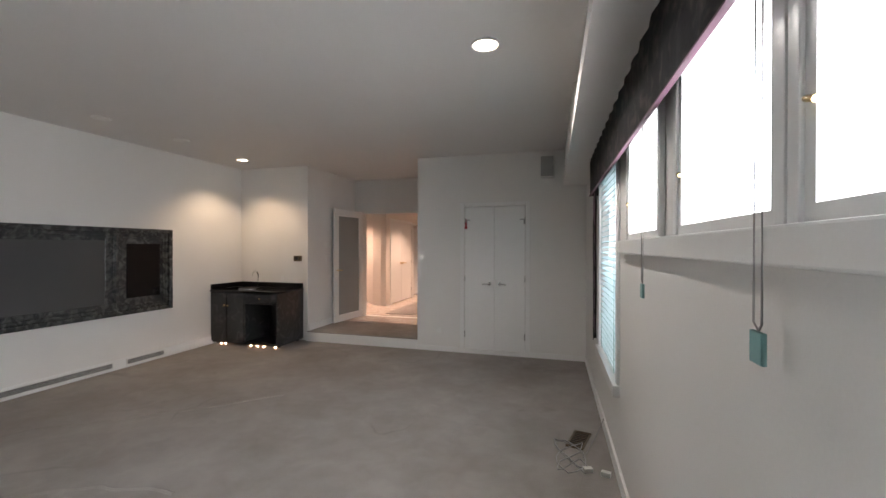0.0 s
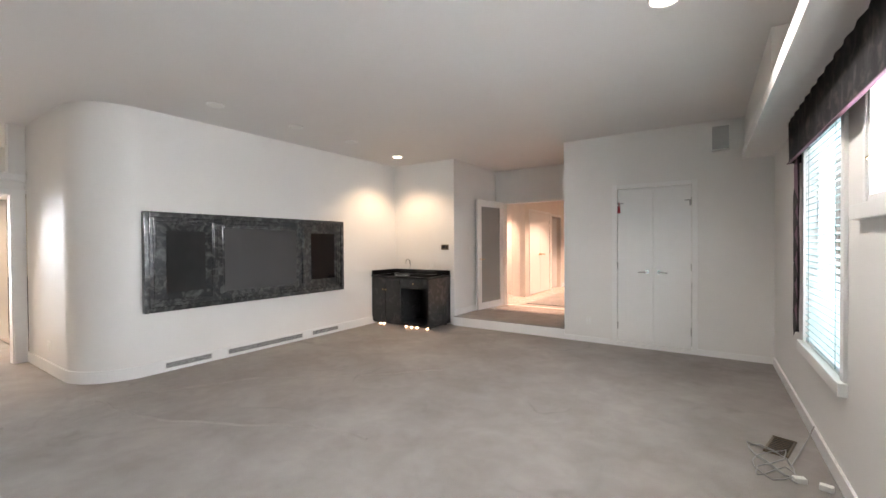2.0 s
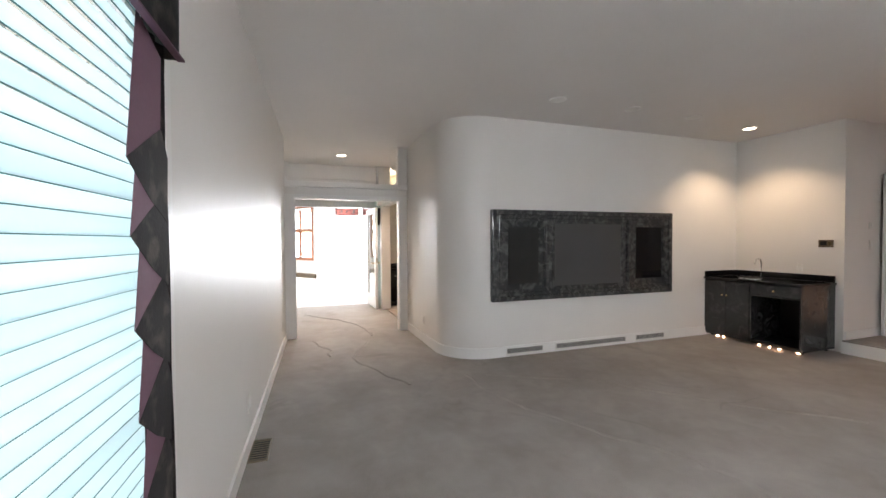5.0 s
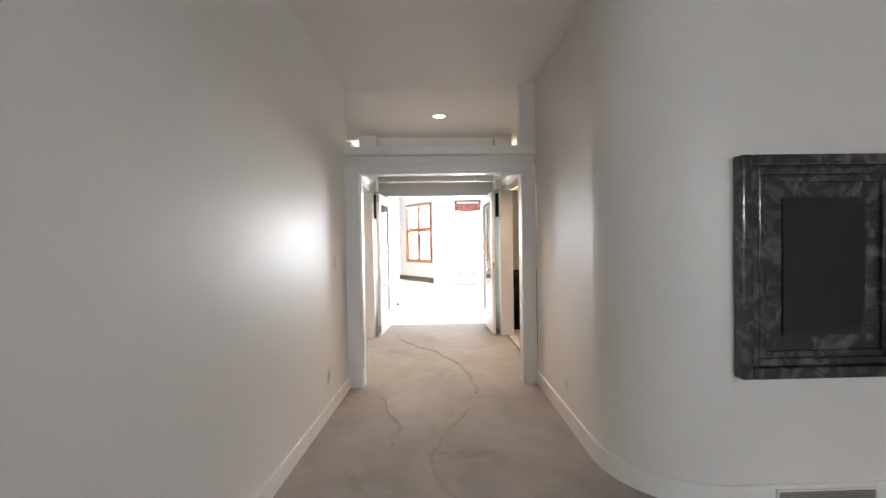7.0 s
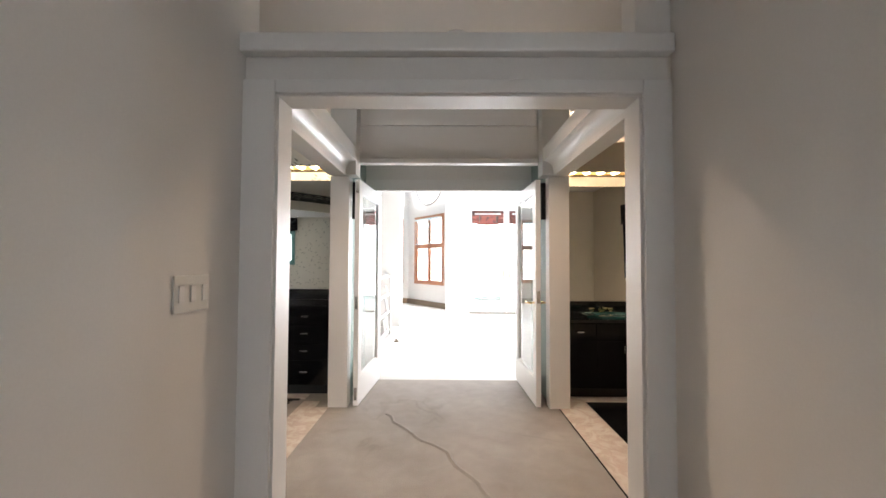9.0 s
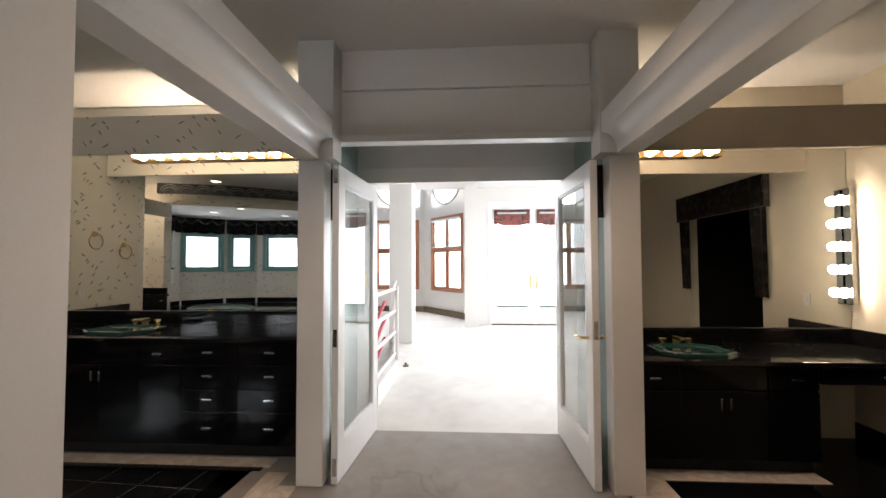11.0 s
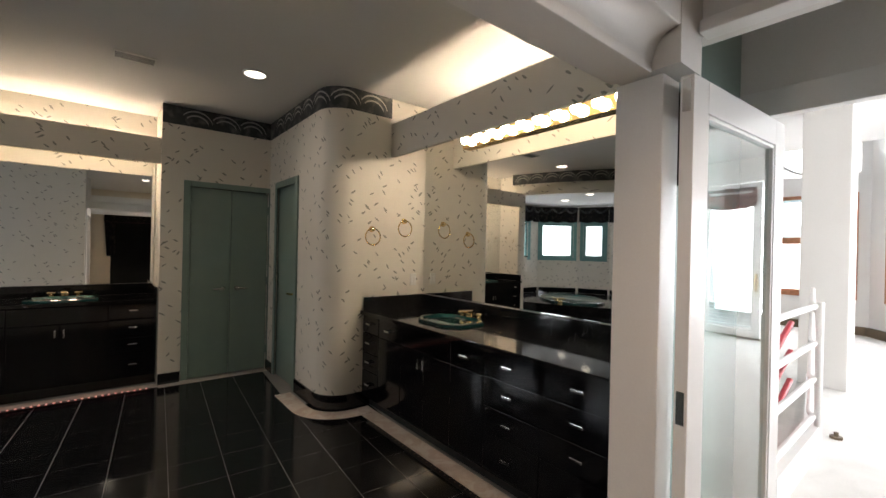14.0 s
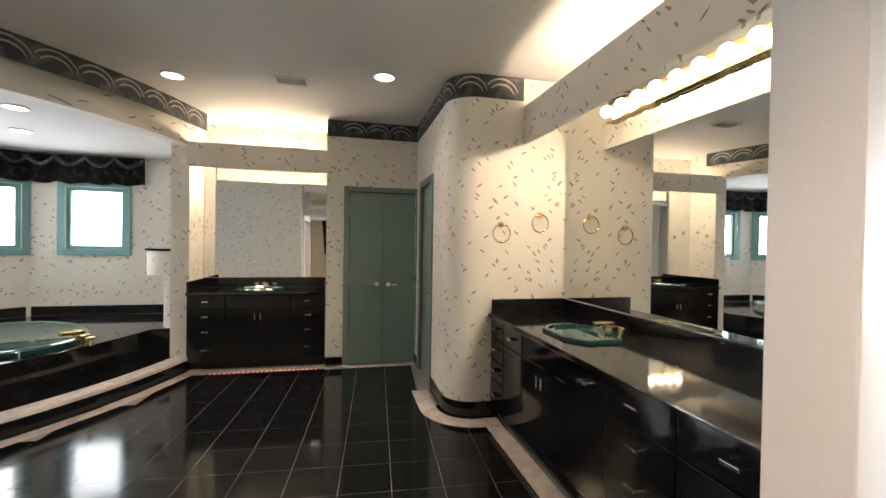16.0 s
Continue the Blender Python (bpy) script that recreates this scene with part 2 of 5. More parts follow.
for lk in list(MIRROR.node_tree.nodes["Principled BSDF"].inputs["Roughness"].links):
    MIRROR.node_tree.links.remove(lk)
DOORGLASS = bpy.data.materials.new("clear_door_glass")
DOORGLASS.use_nodes = True
_g = DOORGLASS.node_tree.nodes["Principled BSDF"]
_g.inputs["Base Color"].default_value = (0.90, 0.95, 0.94, 1)
_g.inputs["Roughness"].default_value, _g.inputs["Transmission Weight"].default_value, _g.inputs["IOR"].default_value = 0.0, 1.0, 1.6
GREYGLASS = mat("grey_obscure_glass", (0.30, 0.31, 0.30), 0.25, vary=0.03, bump=0.05)
LAMP = glow("lit_lamp", (1, 0.86, 0.68), 14)
BULB = glow("lit_bulb", (1, 0.82, 0.60), 160)
DOT = glow("small_light", (1, 0.6, 0.36), 22)
REDDOT = glow("small_red_light", (1, 0.22, 0.16), 3.5)
SKYGLOW = glow("bright_sky_backdrop", (0.95, 0.98, 1.0), 3.2)
GLASS = bpy.data.materials.new("window_glass")
GLASS.use_nodes = True
_g = GLASS.node_tree.nodes["Principled BSDF"]
_g.inputs["Roughness"].default_value, _g.inputs["Transmission Weight"].default_value, _g.inputs["IOR"].default_value = 0.0, 1.0, 1.1


# ---- building helpers ----
def bx(bm, x0, x1, y0, y1, z0, z1, bevel=0.0):
    lo = (min(x0, x1), min(y0, y1), min(z0, z1))
    hi = (max(x0, x1), max(y0, y1), max(z0, z1))
    v = [bm.verts.new((p[0], p[1], p[2])) for p in [(a, b, c) for c in (lo[2], hi[2]) for b in (lo[1], hi[1]) for a in (lo[0], hi[0])]]
    fs = [bm.faces.new([v[i] for i in q]) for q in ((0, 2, 3, 1), (4, 5, 7, 6), (0, 1, 5, 4), (2, 6, 7, 3), (0, 4, 6, 2), (1, 3, 7, 5))]
    if bevel:
        es = {e for f in fs for e in f.edges}
        bmesh.ops.bevel(bm, geom=list(es), offset=bevel, segments=2, affect="EDGES", profile=0.6)
    return bm


def box(x0, x1, y0, y1, z0, z1, bevel=0.0):
    return bx(bmesh.new(), x0, x1, y0, y1, z0, z1, bevel)


def cyl(bm, r, z0, z1, x=0, y=0, seg=24, r2=None):
    bmesh.ops.create_cone(bm, cap_ends=True, segments=seg, radius1=r, radius2=r if r2 is None else r2, depth=z1 - z0,
                          matrix=Matrix.Translation((x, y, (z0 + z1) / 2)))
    return bm


def prism(pts, z0, z1, bm=None):
    """A slab over a plan outline."""
    bm = bm or bmesh.new()
    lo, hi = [bm.verts.new((p[0], p[1], z0)) for p in pts], [bm.verts.new((p[0], p[1], z1)) for p in pts]
    n = len(pts)
    bm.faces.new(lo[::-1]), bm.faces.new(hi)
    for i in range(n):
        bm.faces.new((lo[i], lo[(i + 1) % n], hi[(i + 1) % n], hi[i]))
    bmesh.ops.recalc_face_normals(bm, faces=bm.faces)
    return bm


def ribbon(line, thick, z0, z1, bm=None):
    """An upright band of some thickness along a plan line."""
    left, right = [], []
    for i, p in enumerate(line):
        a, b = Vector(line[max(i - 1, 0)]), Vector(line[min(i + 1, len(line) - 1)])
        d = (b - a).normalized()
        nrm = Vector((-d.y, d.x)) * thick
        left.append(tuple(p)), right.append((p[0] + nrm.x, p[1] + nrm.y))
    return prism(left + right[::-1], z0, z1, bm)


def tube(points, r, bm=None, seg=10, closed=False):
    """A round bar along a line of points."""
    bm = bm or bmesh.new()
    pts = [Vector(p) for p in points]
    rings = []
    for i, p in enumerate(pts):
        a = pts[i - 1] if i or closed else pts[0]
        b = pts[(i + 1) % len(pts)] if i < len(pts) - 1 or closed else pts[-1]
        q = (b - a).to_track_quat("Z", "Y")
        rings.append([bm.verts.new(p + q @ Vector((r * math.cos(k * math.tau / seg), r * math.sin(k * math.tau / seg), 0))) for k in range(seg)])
    n = len(rings)
    for i in range(n if closed else n - 1):
        for k in range(seg):
            bm.faces.new((rings[i][k], rings[i][(k + 1) % seg], rings[(i + 1) % n][(k + 1) % seg], rings[(i + 1) % n][k]))
    if not closed:
        bm.faces.new(rings[0][::-1]), bm.faces.new(rings[-1])
    bmesh.ops.recalc_face_normals(bm, faces=bm.faces)
    return bm


def arc(cx, cy, r, a0, a1, n=14):
    return [(cx + r * math.cos(radians(a0 + (a1 - a0) * i / n)), cy + r * math.sin(radians(a0 + (a1 - a0) * i / n))) for i in range(n + 1)]


def mesh_of(name, bm, material, smooth=False):
    me = bpy.data.meshes.new(name)
    bm.to_mesh(me)
    bm.free()
    me.materials.append(material)
    if smooth:
        for p in me.polygons:
            p.use_smooth = True
        me.set_sharp_from_angle(angle=radians(40))
    return me


def part(name, bm, material, parent, label="", smooth=False, m=None):
    ob = new(name, mesh_of(name, bm, material, smooth))
    ob.parent = parent
    if m is not None:
        ob.matrix_basis = m
    return tagged(ob, label)


def solid(name, bm, material, label="", category="", group="", kind="", smooth=False, m=None):
    ob = new(name, mesh_of(name, bm, material, smooth))
    if m is not None:
        ob.matrix_basis = m
    return tagged(ob, label, category, group, kind)


def thing(name, m, label, category, group="", kind=""):
    ob = new(name)
    ob.empty_display_size = 0.1
    ob.matrix_basis = m
    return tagged(ob, label, category, group, kind)


def wall(name, m, length, height, thick, material, openings=(), z0=0.0, label="", bm_only=False):
    """A wall that runs along its own x, faces its own -y, with openings (x0, x1, z0, z1) cut through."""
    xs = sorted({0, length, *[v for o in openings for v in o[:2]]})
    zs = sorted({z0, height, *[v for o in openings for v in o[2:]]})
    bm = bmesh.new()
    for i in range(len(xs) - 1):
        cx = (xs[i] + xs[i + 1]) / 2
        j = 0
        while j < len(zs) - 1:
            blocked = any(o[0] < cx < o[1] and o[2] < (zs[j] + zs[j + 1]) / 2 < o[3] for o in openings)
            k = j + 1
            if not blocked:
                while k < len(zs) - 1 and not any(o[0] < cx < o[1] and o[2] < (zs[k] + zs[k + 1]) / 2 < o[3] for o in openings):
                    k += 1
                bx(bm, xs[i], xs[i + 1], 0, thick, zs[j], zs[k])
            j = k
    bmesh.ops.remove_doubles(bm, verts=bm.verts, dist=1e-5)
    return solid(name, bm, material, label, "wall", kind="structure", m=m)


H = 2.775      # ceiling of the family room
HB = 2.82      # ceiling of the bath and passage
SLANT = 3.1    # degrees by which the south wall leans off the grid

# ---- family room: structure ----
solid("floor_family", box(-9.72, 0.6, -1.6, 5.45, -0.06, 0.0), CARPET, "worn grey-beige carpet with faint dark traffic marks", "floor", kind="structure")
solid("ceiling_family", box(-6.9, 0.7, -1.6, 7.2, H, H + 0.1), CEIL, "plain white painted ceiling", "ceiling", kind="structure")
EAST = pose(0.445, 5.46, 0, 0, 0, -88.9)
wall("wall_east", EAST, 7.2, H, 0.16, PAINT,
     [(1.78, 2.80, 0.60, 2.12), (3.23, 3.93, 1.53, 2.12), (4.19, 4.82, 1.53, 2.12), (4.90, 5.60, 1.53, 2.12)], label="white wall with a tall window and a high window band")
wall("wall_north", pose(-1.88, 5.40, 0), 2.44, H, 0.14, PAINT, [(0.70, 1.55, 0.05, 2.06)], label="white wall round a double closet door")
solid("wall_north_return", box(-1.88, -1.74, 5.57, 7.0, 0, H), PAINT, "white return wall beside the step", "wall", kind="structure")
wall("wall_north_bar", pose(-5.2, 5.43, 0), 1.46, H, 0.14, PAINT, label="white wall behind the bar, warmly lit")
solid("wall_entry_west", box(-3.88, -3.74, 5.57, 7.0, 0, H), PAINT, "white side wall of the entry recess", "wall", kind="structure")
wall("wall_entry_north", pose(-3.88, 6.98, 0), 2.2, H, 0.14, PAINT, [(0.32, 1.6, 0.15, 2.13)], label="white wall with an open doorway")
wall("wall_tv", pose(-5.02, 1.42, 0, 0, 0, 90), 4.02, H, 0.14, PAINT, label="white wall that holds the media panel")
CURVE = arc(-5.52, 1.42, 0.50, 0, -90, 16)
solid("wall_curved", ribbon(CURVE, -0.14, 0, H), PAINT, "white rounded wall corner", "wall", kind="structure", smooth=True)
wall("wall_hall_north", pose(-6.86, 0.92, 0), 1.34, H, 0.14, PAINT, label="white passage wall")
SOUTH = pose(0.62, -1.235, 0, 0, 0, 180 - SLANT)
wall("wall_south", SOUTH, 7.49, H, 0.16, PAINT, [(1.15, 2.84, 0.45, 2.12)], label="white wall with a tall blind-covered window")
solid("platform_entry", box(-3.74, -1.88, 5.41, 7.0, 0, 0.15), CARPET, "carpeted raised step platform", "floor", kind="structure")
solid("step_riser", box(-3.74, -1.88, 5.385, 5.41, 0, 0.135), TRIM, "white painted step riser", "trim", kind="structure")


def base_run(pts, h=0.10, th=0.016):
    return ribbon(pts, th, 0, h)


south_pt = lambda s: tuple((SOUTH @ Vector((s, 0, 0))).xy)
solid("baseboard_tv", base_run([(-5.02, 5.43), (-5.02, 1.42)] + CURVE[1:] + [(-6.84, 0.92)], 0.12), TRIM, "white baseboard that follows the rounded wall", "baseboard", kind="structure")
solid("baseboard_south", base_run([south_pt(7.48), south_pt(0.1)]), TRIM, "white baseboard", "baseboard", kind="structure")
solid("baseboard_east", box(0.12, 7.0, -0.016, 0, 0, 0.09), TRIM, "white baseboard", "baseboard", kind="structure", m=EAST)
solid("baseboard_north", box(-0.27, 0.46, 5.384, 5.40, 0, 0.07), TRIM, "white baseboard", "baseboard", kind="structure")
solid("baseboard_closet", box(-1.88, -1.27, 5.384, 5.40, 0, 0.07), TRIM, "white baseboard", "baseboard", kind="structure")
solid("baseboard_under_closet", box(-1.26, -0.28, 5.382, 5.40, 0, 0.048), TRIM, "white board under the closet doors", "baseboard", kind="structure")
solid("baseboard_entry", box(-3.74, -3.725, 5.45, 6.98, 0.15, 0.25), TRIM, "white baseboard", "baseboard", kind="structure")

# shelf-like soffit over the east windows
sof = thing("soffit_east", EAST, "white painted soffit ledge above the window valance", "soffit", kind="structure")
part("ledge", box(0.02, 7.1, -0.29, -0.002, 2.30, 2.40), CEIL, sof)
part("upper_box", box(0.02, 2.35, -0.27, -0.002, 2.402, H), PAINT, sof)


def double_door(name, m, w, h, material, knob, label, hinge=CHROME, casing=TRIM, depth=0.04):
    """A pair of flush doors in a casing; the origin is the middle of the sill, the front faces -y."""
    d = thing(name, m, label, "door", kind="structure")
    for s in (-1, 1):
        leaf = part("leaf", box(s * 0.002, s * (w / 2 - 0.004), 0.0, depth, 0.006, h - 0.004, 0.004), material, d)
        hd = bmesh.new()
        cyl(hd, 0.026, 0, 0.012, 0, 0, 16)
        bmesh.ops.rotate(hd, verts=hd.verts, cent=(0, 0, 0), matrix=Matrix.Rotation(radians(90), 3, "X"))
        bmesh.ops.translate(hd, verts=hd.verts, vec=(s * 0.07, 0.0, 0.93))
        tube([(s * 0.07, 0, 0.93), (s * 0.07, -0.05, 0.93), (s * 0.11, -0.055, 0.932), (s * 0.165, -0.05, 0.925)], 0.010, hd)
        part("handle", hd, knob, leaf, "lever handle", smooth=True)
        for z in (0.22, h / 2, h - 0.2):
            part("hinge", cyl(bmesh.new(), 0.009, z - 0.045, z + 0.045, s * (w / 2 - 0.004), -0.006, 10), hinge, leaf)
        part("casing_side", box(s * (w / 2 + 0.002), s * (w / 2 + 0.062), -0.018, 0.0, 0, h + 0.06, 0.004), casing, d)
    part("casing_head", box(-w / 2 + 0.0, w / 2, -0.018, 0.0, h + 0.002, h + 0.06, 0.004), casing, d)
    return d


cl = double_door("door_closet", pose(-0.755, 5.40, 0.05), 0.84, 2.0, TRIM, CHROME, "closed white flush double closet doors with lever handles")
tassel = bmesh.new()
tube([(0, 0, 0.05), (0, -0.01, 0.0)], 0.004, tassel)
cyl(tassel, 0.022, -0.09, 0.0, 0, -0.012, 10, 0.008)
solid("door_tassel", tassel, REDPAINT, "small red tassel hung on the closet hinge", "tassel", m=pose(-1.15, 5.375, 1.83))
for sx in (-1.15, -0.36):
    b = box(-0.05, 0.05, -0.008, 0, 0, 0.012)
    bx(b, -0.004 if sx < -1 else -0.0, 0.012, -0.008, 0, -0.06, 0.012)
    solid("door_latch", b, GREYMETAL, "small grey metal surface latch on a closet door", "latch", group="closet latches", m=pose(sx, 5.40, 1.86))

sp = thing("wall_speaker", pose(-0.05, 5.40, 2.55), "pale grey wall-mounted loudspeaker", "speaker")
part("case", box(-0.09, 0.09, -0.10, 0, -0.14, 0.14, 0.01), PLASTIC, sp)
part("grille", box(-0.08, 0.08, -0.104, -0.101, -0.13, 0.13), GREYMETAL, sp)


# ---- windows of the family room ----
def blind(name, m, w, z0, z1, pitch, tilt, label, slat_w=0.055):
    b = thing(name, m, label, "blind")
    part("headrail", box(0, w, -0.03, 0.03, z1 - 0.05, z1, 0.004), SLAT, b)
    sm = bmesh.new()
    n, prof = 5, []
    for i in range(n):
        u = i / (n - 1) - 0.5
        prof.append((u * slat_w, 0.006 * (1 - 4 * u * u)))
    for x in (0, w):
        for y, z in prof:
            sm.verts.new((x, y, z))
    sm.verts.ensure_lookup_table()
    for i in range(n - 1):
        sm.faces.new([sm.verts[k] for k in (i, i + 1, n + i + 1, n + i)])
    bmesh.ops.solidify(sm, geom=sm.faces, thickness=0.0025)
    # dark bar on each slat edge: the shadow line between slats, put into colour
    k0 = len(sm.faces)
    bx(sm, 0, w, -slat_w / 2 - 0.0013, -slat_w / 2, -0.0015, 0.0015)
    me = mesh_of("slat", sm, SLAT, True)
    me.materials.append(TAPESHADE)
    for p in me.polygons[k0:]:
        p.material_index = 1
    z = z1 - 0.07
    while z > z0 + 0.03:
        s = new("slat", me)
        s.parent = b
        s.matrix_basis = pose(0, 0, z, tilt, 0, 0)
        z -= pitch
    part("bottom_rail", box(0, w, -0.025, 0.025, z0, z0 + 0.02, 0.003), SLAT, b)
    for x in (0.12, w - 0.12):
        part("ladder_cord", box(x - 0.003, x + 0.003, -0.032, -0.030, z0, z1), TAPESHADE, b)
    return b


def casing(name, m, x0, x1, z0, z1, w, label, material=TRIM, sash=0.05, proud=0.02, deep=0.12, stool=True, ledge=True):
    f = thing(name, m, label, "window", kind="structure")
    for s, (a, b) in enumerate(((x0 - w, x0), (x1, x1 + w))):
        part("casing_side", box(a, b, -proud, -0.001, z0 - (0.0 if stool else w), z1 + w, 0.004), material, f)
    part("casing_head", box(x0, x1, -proud, -0.001, z1, z1 + w, 0.004), material, f)
    if stool and ledge:
        part("sill", box(x0 - w - 0.01, x1 + w + 0.01, -proud - 0.025, -0.001, z0 - 0.075, z0, 0.006), material, f)
    elif not stool:
        part("casing_foot", box(x0, x1, -proud, -0.001, z0 - w, z0, 0.004), material, f)
    bm = bmesh.new()
    for q in ((x0, x0 + sash, z0, z1), (x1 - sash, x1, z0, z1), (x0 + sash, x1 - sash, z0, z0 + sash), (x0 + sash, x1 - sash, z1 - sash, z1)):
        bx(bm, q[0], q[1], deep - 0.06, deep - 0.015, q[2], q[3])
    part("sash", bm, material, f)
    p = part("pane", box(x0 + sash - 0.004, x1 - sash + 0.004, deep - 0.042, deep - 0.036, z0 + sash - 0.004, z1 - sash + 0.004), GLASS, f)
    p.visible_shadow = False
    return f


casing("window_east_tall", EAST, 1.78, 2.80, 0.60, 2.12, 0.07, "tall white-cased window behind horizontal blinds")
for i, (a, b) in enumerate(((3.23, 3.93), (4.19, 4.82), (4.90, 5.60))):
    casing("window_east_high", EAST, a, b, 1.53, 2.12, 0.036, "small white-cased high window with a projecting sill", sash=0.03, proud=0.024, deep=0.045, ledge=False)
    lt = bmesh.new()
    bx(lt, a + 0.004, a + 0.026, -0.006, 0.004, 1.70, 1.76, 0.003)
    tube([(a + 0.015, -0.004, 1.73), (a + 0.015, -0.022, 1.73), (a + 0.03, -0.026, 1.725), (a + 0.045, -0.024, 1.72)], 0.006, lt)
    solid("window_latch", lt, GOLD, "small brass casement window latch", "latch", group="casement latches", smooth=True, m=EAST)
solid("window_ledge", box(3.06, 7.1, -0.042, -0.001, 1.455, 1.529, 0.006), TRIM, "long white ledge under the high windows", "sill", kind="structure", m=EAST)
for x in (3.81, 4.83):
    cord = bmesh.new()
    tube([(x - 0.014, -0.052, 2.0), (x - 0.016, -0.052, 1.35), (x, -0.050, 1.335), (x + 0.016, -0.052, 1.35), (x + 0.014, -0.052, 2.0)], 0.0022, cord, 6)
    c = thing("blind_cord", EAST, "looped grey blind cord with a square teal weight", "cord", "blind cords")
    part("cord", cord, GREYMETAL, c)
    part("weight", box(x - 0.024, x + 0.024, -0.056, -0.046, 1.275, 1.335, 0.003), TEALFRAME, c)
blind("venetian_blind", EAST @ pose(1.80, 0.02, 0), 0.98, 0.62, 2.10, 0.045, 16, "white horizontal-slat blind with teal ladder cords, half open")
blind("venetian_blind", SOUTH @ pose(1.16, 0.03, 0), 1.67, 0.47, 2.10, 0.048, 72, "white horizontal-slat blind, closed and glowing with daylight", 0.056)
casing("window_south", SOUTH, 1.15, 2.84, 0.45, 2.12, 0.05, "tall white-cased window behind a closed blind")


def valance(name, m, x0, x1, z0, z1, proud, label):
    v = thing(name, m, label, "valance")
    n = int((x1 - x0) / 0.05)
    bm = bmesh.new()
    rows = []
    for j, z in enumerate((z1, z0 + 0.03, z0)):
        rows.append([bm.verts.new((x0 + (x1 - x0) * i / n, -proud + 0.006 * math.sin(i * 1.7 + j), z)) for i in range(n + 1)])
    for j in range(2):
        for i in range(n):
            bm.faces.new((rows[j][i], rows[j + 1][i], rows[j + 1][i + 1], rows[j][i + 1]))
    bmesh.ops.solidify(bm, geom=bm.faces, thickness=0.012)
    part("front", bm, FABRIC, v, smooth=True)
    for a in (x0, x1 - 0.012):
        part("return_side", box(a, a + 0.012, -proud + 0.012, -0.004, z0, z1), FABRIC, v)
    part("lower_piping", box(x0, x1, -proud - 0.009, -proud + 0.01, z0 - 0.004, z0 + 0.002, 0.001), PURPLE, v, "plum piping")
    part("top_board", box(x0 + 0.012, x1 - 0.012, -proud + 0.012, -0.004, z1 - 0.02, z1), FABRIC, v)
    return v


def jabot(name, m, x0, x1, z0, z1, side, label):
    """A cascade of zigzag folds beside a window; side +1: its tails step out towards +x."""
    j = thing(name, m, label, "curtain")
    x1 = x0 + abs(x1 - x0)
    w = x1 - x0
    bm = bmesh.new()
    n = 12
    rows = []
    for k in range(13):
        z = z1 + (z0 - z1) * k / 12
        rows.append([bm.verts.new((x0 + side * w * 0.58 * i / n * (1 - 0.2 * k / 12), -0.045 + 0.012 * math.sin(i * 1.5 + 0.3 * k), z)) for i in range(n + 1)])
    for k in range(12):
        for i in range(n):
            bm.faces.new((rows[k][i], rows[k + 1][i], rows[k + 1][i + 1], rows[k][i + 1]))
    bmesh.ops.solidify(bm, geom=bm.faces, thickness=0.008)
    part("panel", bm, FABRIC, j, smooth=True)
    steps = 6
    step = (z1 - z0 - 0.16) / steps
    for k in range(steps):
        top = z1 - step * k
        tip = top - (step * 1.65 if k == 0 else step * 1.45)
        reach = w * (1.0 - 0.05 * k)
        for nm, mt, pts, y in (("lining_fold", PURPLE, [(0.78, top), (0.30, top - 0.25 * step), (0.34, tip + 0.50 * step), (1.0, tip)], -0.056 - 0.0012 * (steps - k)),
                               ("fabric_fold", FABRIC, [(1.0, tip), (0.34, tip + 0.52 * step), (0.18, tip + 0.2 * step), (0.22, tip - 0.62 * step), (0.60, tip - 0.36 * step)], -0.0566 - 0.0012 * (steps - k))):
            f = bmesh.new()
            f.faces.new([f.verts.new((x0 + side * reach * u, y - 0.0004 * (i % 2), z)) for i, (u, z) in enumerate(pts)])
            bmesh.ops.triangulate(f, faces=f.faces)
            bmesh.ops.solidify(f, geom=f.faces, thickness=0.001)
            part(nm, f, mt, j, "plum lining" if mt is PURPLE else "")
    return j


valance("valance", EAST, 1.60, 7.0, 1.97, 2.295, 0.085, "dark floral fabric valance with plum piping over the east windows")
jabot("jabot_curtain", EAST, 1.62, 1.88, 0.66, 1.98, 1, "dark floral side cascade with plum lining beside the tall window")
valance("valance", SOUTH, 0.85, 2.73, 1.87, 2.25, 0.095, "dark floral fabric valance over the south window")
jabot("jabot_curtain", SOUTH, 2.76, 2.45, 0.46, 1.90, -1, "dark floral side cascade with plum lining beside the blind")

# ---- media panel ----
tv = thing("media_panel", pose(-5.02, 1.405, 0.652, 0, 0, 90), "dark marbled wall panel with grey screen and black speaker panels", "media panel")
W, TH = 2.71, 1.063


def frame_ring(x0, x1, z0, z1, w, y0, y1, bevel=0.006):
    bm = bmesh.new()
    bx(bm, x0, x0 + w, y0, y1, z0, z1, bevel), bx(bm, x1 - w, x1, y0, y1, z0, z1, bevel)
    bx(bm, x0 + w, x1 - w, y0, y1, z0, z0 + w, bevel), bx(bm, x0 + w, x1 - w, y0, y1, z1 - w, z1, bevel)
    return bm


